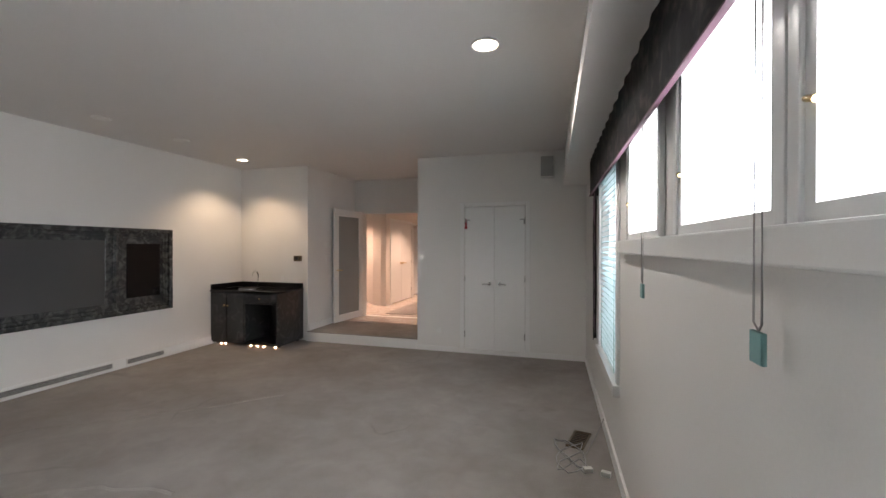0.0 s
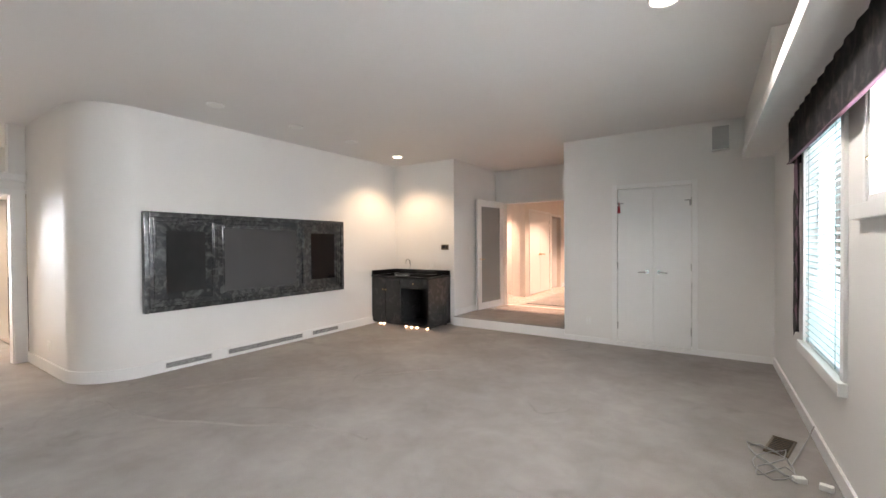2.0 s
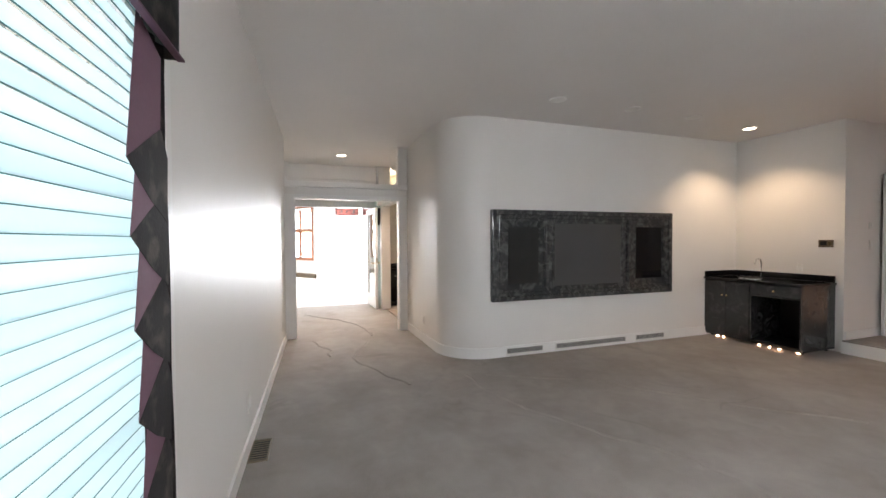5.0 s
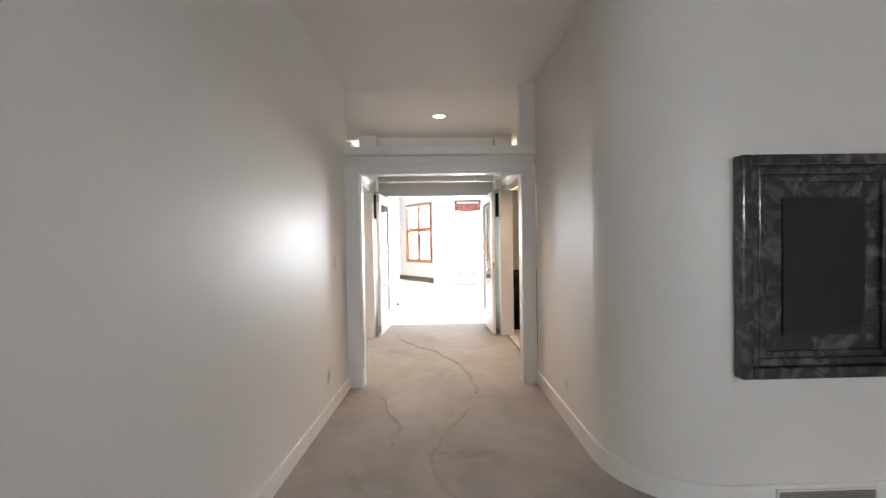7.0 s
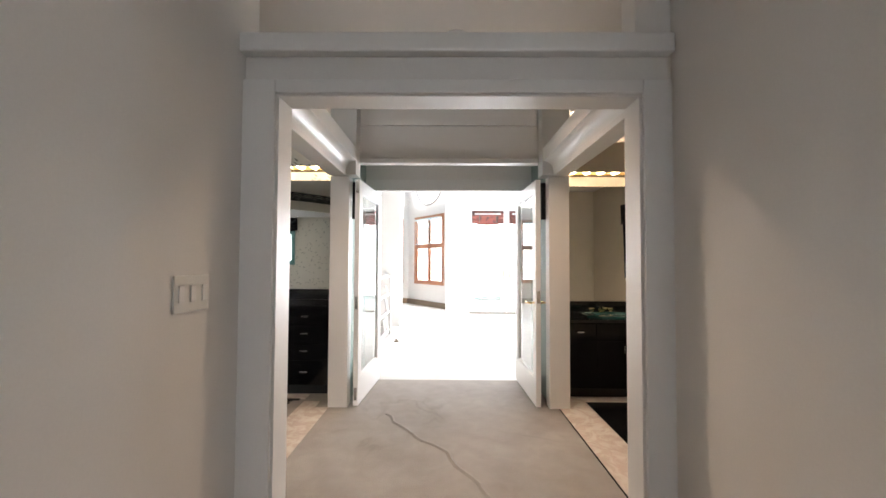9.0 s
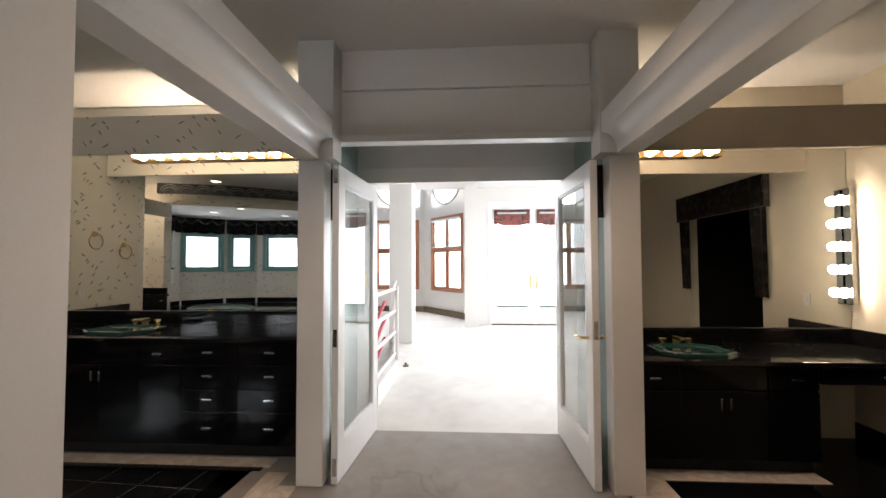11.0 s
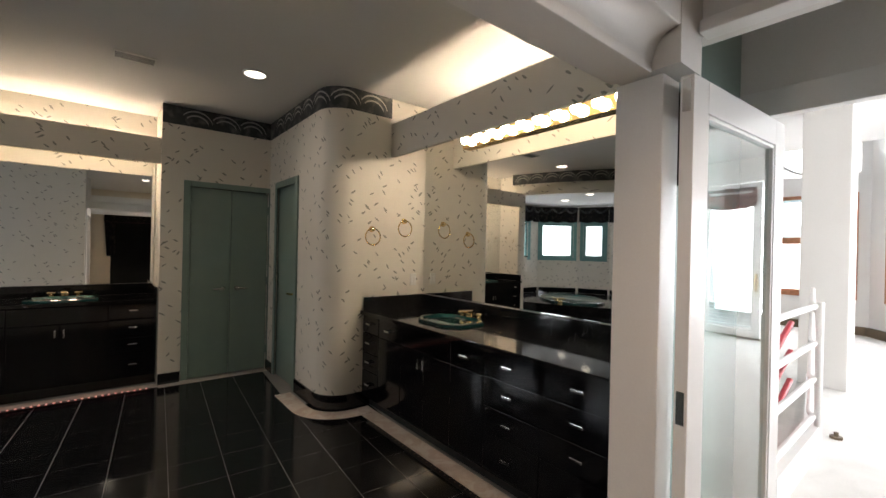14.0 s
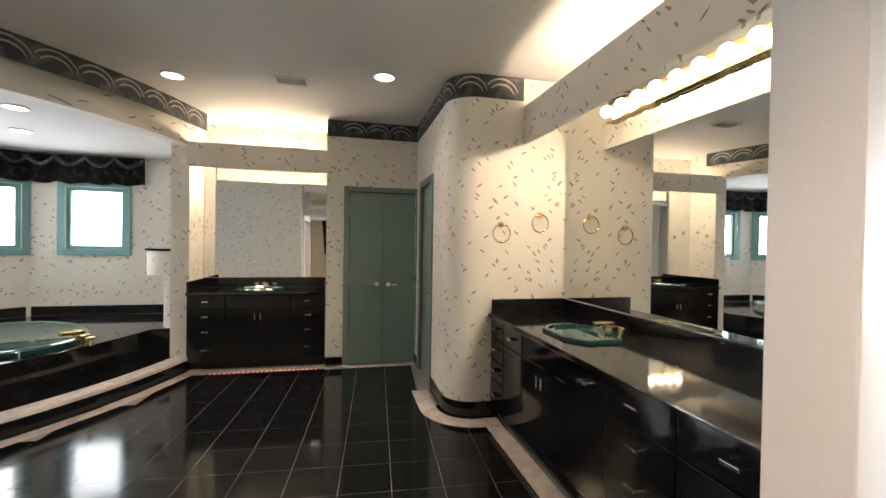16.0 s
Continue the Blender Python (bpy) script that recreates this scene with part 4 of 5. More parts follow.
# ---- south bath: shell ----
solid("wall_vanity", box(-9.95, -9.815, -5.2, -1.06, 0, HB), PAPER, "cream wallpapered wall behind the long vanity", "wall", kind="structure")
side_line = [(-9.815, -3.56), (-9.03, -3.56)] + arc(-9.03, -3.80, 0.24, 90, 0, 10)[1:] + [(-8.79, -4.25)]
solid("wall_rounded", ribbon(side_line, -0.12, 0, HB), PAPER, "cream wallpapered wall with a rounded corner", "wall", kind="structure", smooth=True)
solid("wall_wc_head", box(-8.91, -8.79, -4.95, -4.251, 2.08, HB), PAPER, "wallpapered wall over the side door", "wall", kind="structure")
solid("wall_wc_end", box(-8.91, -8.79, -5.20, -4.951, 0, HB), PAPER, "wallpapered wall beside the side door", "wall", kind="structure")
sd = thing("door_side", pose(-8.79, -4.60, 0.01, 0, 0, 90), "closed sage-green door in the side wall", "door", kind="structure")
part("leaf", box(-0.34, 0.34, 0.02, 0.06, 0, 2.06, 0.004), GREEN, sd)
part("casing_side", box(-0.352, -0.29, -0.018, -0.002, 0, 2.10, 0.004), GREEN, sd)
part("casing_side", box(0.29, 0.352, -0.018, -0.002, 0, 2.10, 0.004), GREEN, sd)
part("casing_head", box(-0.289, 0.289, -0.018, -0.002, 2.03, 2.10, 0.004), GREEN, sd)
part("handle", tube([(0.24, 0.02, 0.93), (0.24, -0.03, 0.93), (0.17, -0.035, 0.93)], 0.01), GOLD, sd, smooth=True)
wall("wall_bath_south", pose(-7.75, -5.205, 0, 0, 0, 180), 1.16, HB, 0.12, PAPER, [(0.25, 1.03, 0.0, 2.03)], label="cream wallpapered wall round green double doors")
double_door("door_linen", pose(-8.39, -5.205, 0.012, 0, 0, 180), 0.77, 2.0, GREEN, CHROME, "closed sage-green double doors with brass levers", GREEN, GREEN)
# unseen black box, added to stop outside light leaking round the door gaps
solid("light_block_linen_back", box(-8.9, -7.88, -5.9, -5.78, 0, HB), VOID, "unseen black panel that blocks light behind the linen doors", "wall", kind="structure")
for x in (-8.92, -7.99):
    solid("light_block_linen_side", box(x, x + 0.1, -5.779, -5.33, 0, HB), VOID, "unseen black panel that blocks light beside the linen doors", "wall", kind="structure")
solid("wall_niche_back", box(-7.75, -6.2, -5.96, -5.83, 0, HB), PAPER, "cream wallpapered wall behind the small vanity", "wall", kind="structure")
solid("wall_niche_west", box(-7.87, -7.75, -5.96, -5.33, 0, HB), PAPER, "cream wallpapered niche side", "wall", kind="structure")
solid("wall_niche_east", box(-6.30, -6.12, -6.9, -5.36, 0, HB), PAPER, "cream wallpapered wall end between vanity and tub", "wall", kind="structure")
solid("ceiling_niche", box(-9.9, -2.9, -7.2, -1.25, HB + 0.101, HB + 0.2), CEIL, "white bath ceiling", "ceiling", kind="structure")
solid("ceiling_bath_east", box(-6.9, -2.9, -5.9, -1.25, HB, HB + 0.1), CEIL, "white bath ceiling", "ceiling", kind="structure")
solid("ceiling_niche_low", box(-7.87, -6.12, -7.0, -5.9, HB, HB + 0.1), CEIL, "white ceiling of the vanity niche", "ceiling", kind="structure")
solid("wall_bath_north", box(-6.99, -2.9, -1.42, -1.30, 0, HB), PAPER, "cream wallpapered wall", "wall", kind="structure")
solid("wall_bath_east", box(-3.06, -2.9, -4.1, -1.42, 0, HB), PAPER, "cream wallpapered wall", "wall", kind="structure")

# tub alcove: bay of windows
def bay_wall(p, q, name, win):
    d = math.hypot(q[0] - p[0], q[1] - p[1])
    ang = math.degrees(math.atan2(q[1] - p[1], q[0] - p[0]))
    m = pose(p[0], p[1], 0, 0, 0, ang)
    wall(name, m, d, 2.52, 0.14, PAPER, [win] if win else (), label="cream wallpapered tub alcove wall with a teal-framed window" if win else "cream wallpapered tub alcove wall")
    if win:
        casing("window_tub", m, *win, 0.075, "teal-painted casement window in the tub alcove", TEALFRAME, sash=0.05, proud=0.025, stool=False, deep=0.09)
    return m


W1 = bay_wall((-4.02, -6.70), (-6.12, -6.70), "wall_tub_south", (0.38, 1.06, 1.28, 2.10))
W2 = bay_wall((-3.35, -6.02), (-4.02, -6.70), "wall_tub_corner", (0.10, 0.88, 1.28, 2.10))
W4 = bay_wall((-3.05, -5.35), (-3.35, -6.02), "wall_tub_angle", (0.13, 0.60, 1.28, 2.10))
W3 = bay_wall((-3.05, -4.10), (-3.05, -5.35), "wall_tub_east", (0.17, 1.02, 1.28, 2.10))
STEP = [(-6.34, -5.42), (-6.22, -5.0), (-6.08, -4.62), (-5.93, -4.30), (-5.70, -3.92), (-5.42, -3.55), (-5.05, -3.15), (-4.60, -2.80), (-4.1, -2.55), (-3.06, -2.35)]


def curve(pts, n=6):
    out = []
    for i in range(len(pts) - 1):
        p0, p1, p2, p3 = [Vector(pts[min(max(k, 0), len(pts) - 1)]) for k in (i - 1, i, i + 1, i + 2)]
        for k in range(n):
            t = k / n
            out.append(tuple(0.5 * ((2 * p1) + (p2 - p0) * t + (2 * p0 - 5 * p1 + 4 * p2 - p3) * t * t + (3 * p1 - p0 - 3 * p2 + p3) * t ** 3)))
    return out + [tuple(pts[-1])]


SC = curve(STEP)


def off(line, d):
    res = []
    for i, p in enumerate(line):
        a, b = Vector(line[max(i - 1, 0)]), Vector(line[min(i + 1, len(line) - 1)])
        t = (b - a).normalized()
        res.append((p[0] + t.y * d, p[1] - t.x * d))
    return res


far_side = [(-3.06, -4.1), (-3.06, -5.35), (-3.36, -6.02), (-4.02, -6.70), (-6.12, -6.70), (-6.12, -5.42)]
solid("tub_step", prism(SC + far_side, 0, 0.125), STONE, "black granite step before the tub", "step", kind="structure")
cap_in = off(SC, 0.14)
solid("tub_step_cap", prism(off(SC, -0.02) + cap_in[::-1], 0.126, 0.16), PINK, "pale stone nosing on the tub step", "step", kind="structure")
solid("tub_step_tread", prism(off(SC, 0.142) + far_side, 0.126, 0.15), STONE, "black granite tread before the tub", "step", kind="structure")
DK = off(SC, 0.50)
solid("tub_deck", prism([p for p in DK if p[1] > -5.6] + [(-3.2, -4.1), (-3.08, -5.33), (-3.39, -6.0), (-4.04, -6.66), (-6.115, -6.66), (-6.115, -5.6)], 0.151, 0.42), STONE, "black granite tub deck", "deck", kind="structure")
for m, L in ((W1, 2.1), (W2, 0.95), (W4, 0.73), (W3, 1.25)):
    solid("tub_backsplash", box(0.03, L - 0.03, -0.02, -0.001, 0.421, 0.54), STONE, "black granite strip along the tub wall", "baseboard", kind="structure", m=m)
tub = thing("bathtub", pose(-4.72, -5.25, 0.42), "teal oval drop-in bathtub with a raised rim", "bathtub")
rim = bmesh.new()
N = 40
prof = [(1.0, 0.0), (1.0, 0.03), (0.97, 0.045), (0.90, 0.045), (0.86, 0.03), (0.80, 0.012)]
rings = []
for f, z in prof:
    rings.append([rim.verts.new((0.62 * f * math.cos(a * math.tau / N) ** 1, 0.92 * f * math.sin(a * math.tau / N), z)) for a in range(N)])
for i in range(len(rings) - 1):
    for k in range(N):
        rim.faces.new((rings[i][k], rings[i][(k + 1) % N], rings[i + 1][(k + 1) % N], rings[i + 1][k]))
rim.faces.new(rings[-1])
part("rim", rim, TEAL, tub, smooth=True, m=pose(0, 0, 0.001, 0, 0, 40))
tf = thing("tub_faucet", pose(-5.42, -5.12, 0.42, 0, 0, 40), "gold deck-mounted tub faucet with handles", "faucet")
part("spout", box(-0.03, 0.16, -0.04, 0.04, 0.06, 0.10, 0.01), GOLD, tf)
part("spout_base", box(-0.03, 0.04, -0.035, 0.035, 0, 0.06, 0.006), GOLD, tf)
for y in (-0.18, 0.2, 0.36):
    h = bmesh.new()
    cyl(h, 0.024, 0, 0.03, 0, y, 16), cyl(h, 0.014, 0.03, 0.06, 0, y, 12)
    bx(h, -0.04, 0.04, y - 0.012, y + 0.012, 0.06, 0.08, 0.004)
    part("tap_handle", h, GOLD, tf, smooth=True)
solid("ceiling_tub", prism(off(SC, 0.13) + [(-3.06, -4.1), (-3.06, -5.35), (-3.36, -6.02), (-4.02, -6.70), (-6.12, -6.70), (-6.12, -5.42)], 2.52, 2.56), CEIL, "lower white ceiling over the tub", "ceiling", kind="structure")
solid("fascia_tub", ribbon(off(SC, 0.0), -0.12, 2.45, HB), PAPER, "curved wallpapered fascia over the tub step", "wall", kind="structure", smooth=True)
for x, y in ((-5.25, -4.55), (-4.72, -5.45), (-4.0, -4.2)):
    downlight(pose(x, y, 2.52), True, "lit recessed light over the tub", 14, (1, 0.93, 0.82), 0.085)
shelf = thing("corner_shelf", pose(0, 0, 0), "rounded wallpapered corner shelf with dark top", "shelf", kind="structure")
part("shelf_body", prism([(-6.119, -6.11)] + arc(-6.119, -5.76, 0.36, -90, 90, 10)[1:] + [(-6.119, -5.41)], 1.03, 1.30), PAPER, shelf, smooth=True)
part("shelf_top", prism([(-6.119, -6.13)] + arc(-6.119, -5.76, 0.38, -90, 90, 10)[1:] + [(-6.119, -5.39)], 1.301, 1.325), BLACK, shelf)
part("column", prism([(-6.119, -5.95)] + arc(-6.119, -5.76, 0.2, -90, 90, 10)[1:] + [(-6.119, -5.57)], 0.421, 1.029), PAPER, shelf, smooth=True)


def swag_valance(m, L):
    v = thing("swag_valance", m, "dark floral swagged valance over the tub window", "valance", "tub valances")
    bm = bmesh.new()
    n = int(L / 0.03)
    rows = []
    for j in range(4):
        rows.append([bm.verts.new((L * i / n, -0.075 + 0.022 * math.sin(i * 0.9 + 0.4 * j) * (0.3 + 0.25 * j), 2.50 - 0.115 * j - (0.03 * abs(math.sin(i * 0.30)) if j == 3 else 0))) for i in range(n + 1)])
    for j in range(3):
        for i in range(n):
            bm.faces.new((rows[j][i], rows[j + 1][i], rows[j + 1][i + 1], rows[j][i + 1]))
    bmesh.ops.solidify(bm, geom=bm.faces, thickness=0.01)
    part("skirt", bm, FABRIC, v, smooth=True)
    k = max(2, round(L / 0.33))
    for i in range(k):
        a, b = L * i / k, L * (i + 1) / k
        pts = [(a + (b - a) * u / 10, -0.125, 2.47 - 0.11 * math.sin(math.pi * u / 10)) for u in range(11)]
        part("twisted_cord", tube(pts, 0.022, None, 8), BORDER, v, "twisted grey cord", smooth=True)
    return v


swag_valance(W1 @ pose(0.02, 0, 0), 1.30)
swag_valance(W2 @ pose(0.03, 0, 0), 0.90)
swag_valance(W4 @ pose(0.03, 0, 0), 0.67)
swag_valance(W3 @ pose(0.02, 0, 0), 1.21)


# border paper with arches
def border_strip(line, z0, z1, name="wall_border"):
    b = thing(name, pose(0, 0, 0), "dark wallpaper border with pale overlapping arches", "border", kind="structure")
    part("border_band", ribbon(line, 0.004, z0, z1), BORDER, b, smooth=True)
    acc, pts = 0.0, [Vector(p) for p in line]
    total = sum((pts[i + 1] - pts[i]).length for i in range(len(pts) - 1))

    def at(s):
        s = min(max(s, 0), total)
        for i in range(len(pts) - 1):
            d = (pts[i + 1] - pts[i]).length
            if s <= d or i == len(pts) - 2:
                t = (pts[i + 1] - pts[i]).normalized()
                q = pts[i] + t * s
                return q + Vector((-t.y, t.x)) * 0.006
            s -= d
    s = 0.05
    while s + 0.26 < total:
        for lift, wd in ((0.0, 0.30), (0.045, 0.22)):
            bm = bmesh.new()
            up, dn = [], []
            for k in range(9):
                a = math.pi * (0.08 + 0.72 * k / 8)
                q = at(s + 0.15 - wd / 2 * math.cos(a))
                z = z0 + 0.02 + (z1 - z0 - 0.05 - lift) * math.sin(a)
                up.append(bm.verts.new((q.x, q.y, z + 0.012))), dn.append(bm.verts.new((q.x, q.y, z - 0.004)))
            for k in range(8):
                bm.faces.new((dn[k], dn[k + 1], up[k + 1], up[k]))
            part("arch_print", bm, ARC, b)
        s += 0.27
    return b


BZ = HB - 0.19
border_strip(([(-8.788, -5.2), (-8.788, -3.80)] + arc(-9.03, -3.80, 0.242, 0, 90, 10)[1:] + [(-9.40, -3.558)])[::-1], BZ, HB - 0.002)
border_strip([(-8.785, -5.203), (-7.75, -5.203)], BZ, HB - 0.002)
border_strip(off(SC, -0.121), BZ, HB - 0.002)


# ---- vanities ----
def pull(parent, x, z, vertical=False, y=0.0):
    bm = bmesh.new()
    h = 0.035
    if vertical:
        bx(bm, x - 0.007, x + 0.007, y - 0.032, y - 0.022, z - h, z + h, 0.003)
        for dz in (-h + 0.008, h - 0.008):
            bx(bm, x - 0.005, x + 0.005, y - 0.023, y, z + dz - 0.005, z + dz + 0.005)
    else:
        bx(bm, x - h, x + h, y - 0.032, y - 0.022, z - 0.008, z + 0.008, 0.003)
        for dx in (-h + 0.008, h - 0.008):
            bx(bm, x + dx - 0.005, x + dx + 0.005, y - 0.023, y, z - 0.006, z + 0.006)
    part("pull_handle", bm, CHROME, parent, "chrome bar pull")


def sink(parent, x, y, z, rx=0.26, ry=0.2):
    def octo(f):
        c = 0.55
        return [(x + sx * rx * f * (c if k else 1), y + sy * ry * f * (1 if k else c)) for sx, sy, k in ((1, -1, 0), (1, 1, 0), (1, 1, 1), (-1, 1, 1), (-1, 1, 0), (-1, -1, 0), (-1, -1, 1), (1, -1, 1))]
    bm = bmesh.new()
    rings = []
    for f, dz in ((1.0, 0.0), (1.0, 0.016), (0.95, 0.022), (0.86, 0.022), (0.82, 0.008), (0.70, 0.012), (0.66, 0.003)):
        rings.append([bm.verts.new((px, py, z + dz)) for px, py in octo(f)])
    for i in range(len(rings) - 1):
        for k in range(8):
            bm.faces.new((rings[i][k], rings[i][(k + 1) % 8], rings[i + 1][(k + 1) % 8], rings[i + 1][k]))
    bm.faces.new(rings[-1])
    part("basin", bm, TEAL, parent, "octagonal teal porcelain basin")
    f = bmesh.new()
    bx(f, x - 0.03, x + 0.03, y + ry * 0.98, y + ry * 0.98 + 0.05, z + 0.001, z + 0.05, 0.006)
    bx(f, x - 0.022, x + 0.022, y + ry * 0.98 - 0.10, y + ry * 0.98 + 0.03, z + 0.051, z + 0.075, 0.006)
    part("faucet_spout", f, GOLD, parent, "brass faucet")
    for s in (-1, 1):
        t = bmesh.new()
        cyl(t, 0.020, z + 0.001, z + 0.035, x + s * 0.10, y + ry + 0.02, 14)
        bx(t, x + s * 0.10 - 0.03, x + s * 0.10 + 0.03, y + ry + 0.008, y + ry + 0.032, z + 0.036, z + 0.058, 0.005)
        part("tap_handle", t, GOLD, parent, "brass tap handle", smooth=True)


def vanity(name, m, L, depth, top, layout, sink_x, label, desk=0.0, splash_sides=(True, False)):
    v = thing(name, m, label, "vanity")
    z0, z1 = 0.10, top - 0.035
    part("body", box(0.0, L, 0.021, depth - 0.004, z0, z1), BLACK, v)
    part("toe_kick", box(0.0, L, 0.08, depth - 0.004, 0.0, z0 - 0.001), VOID, v)
    for kind, a, b in layout:
        def front(za, zb, nm):
            return part(nm, box(a + 0.003, b - 0.003, 0.0, 0.020, za + 0.003, zb - 0.003, 0.004), BLACK, v)
        zt = z1 - 0.16
        if kind == "drawers":
            zs = [z0, z0 + 0.24, z0 + 0.395, z1 - 0.155, z1] if top > 0.8 else [z0, z0 + 0.25, z1 - 0.16, z1]
            for i in range(len(zs) - 1):
                pull(front(zs[i], zs[i + 1], "drawer_front"), (a + b) / 2, (zs[i] + zs[i + 1]) / 2 + 0.01)
        elif kind == "top_drawer":
            pull(front(zt, z1, "drawer_front"), (a + b) / 2, (zt + z1) / 2)
            front(z0, zt, "door")
        elif kind == "doors":
            mid = (a + b) / 2
            for p, q, hx in ((a, mid, mid - 0.03), (mid, b, mid + 0.03)):
                d = part("door", box(p + 0.003, q - 0.003, 0.0, 0.020, z0 + 0.003, zt - 0.003, 0.004), BLACK, v)
                pull(d, hx, zt - 0.08, True)
            front(zt, z1, "false_front")
    T = L + desk
    part("countertop", box(0, T, -0.03, depth - 0.004, top - 0.034, top, 0.006), STONE, v, "polished black stone top")
    part("backsplash", box(0.0, T, depth - 0.026, depth - 0.004, top + 0.001, top + 0.115, 0.003), STONE, v)
    if splash_sides[0]:
        part("side_splash", box(0.0, 0.02, 0.0, depth - 0.027, top + 0.001, top + 0.115, 0.003), STONE, v)
    if splash_sides[1]:
        part("side_splash", box(T - 0.02, T, 0.0, depth - 0.027, top + 0.001, top + 0.115, 0.003), STONE, v)
    if desk:
        d = part("desk_drawer", box(L + 0.02, T - 0.02, 0.0, 0.30, top - 0.15, top - 0.036, 0.004), BLACK, v)
        pull(d, L + desk / 2, top - 0.09)
    sink(v, sink_x, depth * 0.45, top)
    return v


vanity("long_vanity", pose(-9.145, -3.555, 0, 0, 0, 90), 2.49, 0.66, 0.86,
       [("drawers", 0, 0.28), ("top_drawer", 0.28, 0.62), ("doors", 0.62, 1.22), ("top_drawer", 1.22, 1.54), ("drawers", 1.54, 1.96), ("drawers", 1.96, 2.44)],
       0.86, "long glossy black vanity with teal basin and chrome pulls")
vanity("small_vanity", pose(-6.305, -5.27, 0, 0, 0, 180), 1.435, 0.56, 0.86, [("drawers", 0, 0.38), ("doors", 0.38, 1.06), ("drawers", 1.06, 1.435)],
       0.72, "glossy black vanity in a niche with teal basin", splash_sides=(True, True))
vanity("dressing_vanity", pose(-9.10, 1.10, 0, 0, 0, 90), 1.20, 0.65, 0.745, [("top_drawer", 0, 0.32), ("doors", 0.32, 0.88), ("top_drawer", 0.88, 1.20)],
       0.55, "glossy black vanity with attached dressing desk", desk=0.79, splash_sides=(False, True))
# mirrors
def mirror(name, m, w, z0, z1, label):
    return solid(name, box(0, w, -0.006, 0, z0, z1), MIRROR, label, "mirror", m=m)


mirror("wall_mirror", pose(-9.808, -3.555, 0, 0, 0, 90), 2.48, 0.978, HB - 0.01, "large frameless wall mirror over the long vanity")
mirror("wall_mirror", pose(-6.31, -5.824, 0, 0, 0, 180), 1.43, 0.978, 2.30, "frameless wall mirror in the vanity niche")
mirror("wall_mirror", pose(-9.753, 1.10, 0, 0, 0, 90), 1.97, 0.865, 2.30, "frameless wall mirror over the dressing vanity")


def light_bar(m, L, n, label, vertical=False, watts=20):
    b = thing("vanity_light", m, label, "vanity light")
    w = 0.03 if vertical else 0.06
    part("backplate", box(0, L, -0.045, -0.001, -w, w, 0.006), CHROME if vertical else GOLD, b)
    for i in range(n):
        x = L * (i + 0.5) / n
        s = bmesh.new()
        bmesh.ops.create_uvsphere(s, u_segments=14, v_segments=10, radius=0.038, matrix=Matrix.Translation((x, -0.085, 0)))
        bulb = part("bulb", s, BULB, b, "glowing globe bulb", smooth=True)
        cb = bmesh.new()
        cyl(cb, 0.02, 0, 0.02, 0, 0, 12)
        bmesh.ops.rotate(cb, verts=cb.verts, cent=(0, 0, 0), matrix=Matrix.Rotation(radians(90), 3, "X"))
        bmesh.ops.translate(cb, verts=cb.verts, vec=(x, -0.046, 0))
        part("socket", cb, GOLD, b, smooth=True)
    return b


light_bar(pose(-9.80, -2.95, 2.36, 0, 0, 90), 1.85, 12, "white bar of globe bulbs over the long mirror")
light_bar(pose(-6.45, -5.82, 2.36, 0, 0, 180), 1.15, 7, "white bar of globe bulbs over the niche mirror")
light_bar(pose(-9.75, 1.15, 2.30, 0, 0, 90), 0.95, 6, "white bar of globe bulbs over the dressing mirror")
light_bar(pose(-9.708, 3.075, 1.05) @ pose(0, 0, 0, 0, -90, 0), 0.92, 5, "vertical strip of glowing globe bulbs beside the mirror", True)
# valance boards in front of the bulbs
solid("soffit_long_vanity", box(-9.44, -9.40, -3.555, -1.06, 2.27, 2.58, 0.004), PAPER, "wallpapered light valance board over the vanity", "soffit", kind="structure")
solid("soffit_niche", box(-7.748, -6.302, -5.30, -5.26, 2.22, 2.48, 0.004), PAPER, "wallpapered light valance board over the niche", "soffit", kind="structure")
TAN = mat("tan_wallcovering", (0.42, 0.36, 0.29), 0.65, vary=0.05)
solid("soffit_dressing", box(-9.36, -9.32, 1.10, 4.9, 2.20, 2.50, 0.004), TAN, "tan light valance board over the dressing vanity", "soffit", kind="structure")


def towel_ring(m):
    r = thing("towel_ring", m, "brass towel ring on the wallpapered wall", "towel ring", "towel rings")
    k = bmesh.new()
    cyl(k, 0.028, 0, 0.03, 0, 0, 18, 0.02)
    bmesh.ops.rotate(k, verts=k.verts, cent=(0, 0, 0), matrix=Matrix.Rotation(radians(90), 3, "X"))
    part("mount", k, GOLD, r, smooth=True)
    part("ring", tube([(0.075 * math.sin(a * math.tau / 28), -0.025, -0.07 - 0.075 * math.cos(a * math.tau / 28)) for a in range(28)], 0.006, None, 8, True), GOLD, r, smooth=True)
    return r


for x, z in ((-9.215, 1.59), (-9.56, 1.68)):
    towel_ring(pose(x, -3.56, z, 0, 0, 180))
for y, z in ((-5.5, 1.60), (-5.68, 1.66)):
    towel_ring(pose(-6.30, y, z, 0, 0, 90) @ pose(0, 0, 0, 0, 0, 0))
switch_plate("wall_outlet", pose(-9.68, -3.56, 1.12, 0, 0, 180), 0.07, 0.115, 2, "white outlet plate above the vanity", "outlet")
grille("ceiling_vent", pose(-7.62, -4.06, HB, 90, 0, 0) @ pose(0, 0, 0), 0.26, 0.16, 6, "grey slotted ceiling air vent")
downlight(pose(-8.264, -3.834, HB), True, "lit recessed bath light", 14, SOFTWARM, 0.085)
downlight(pose(-6.52, -4.28, HB), True, "lit recessed bath light", 14, SOFTWARM, 0.085)
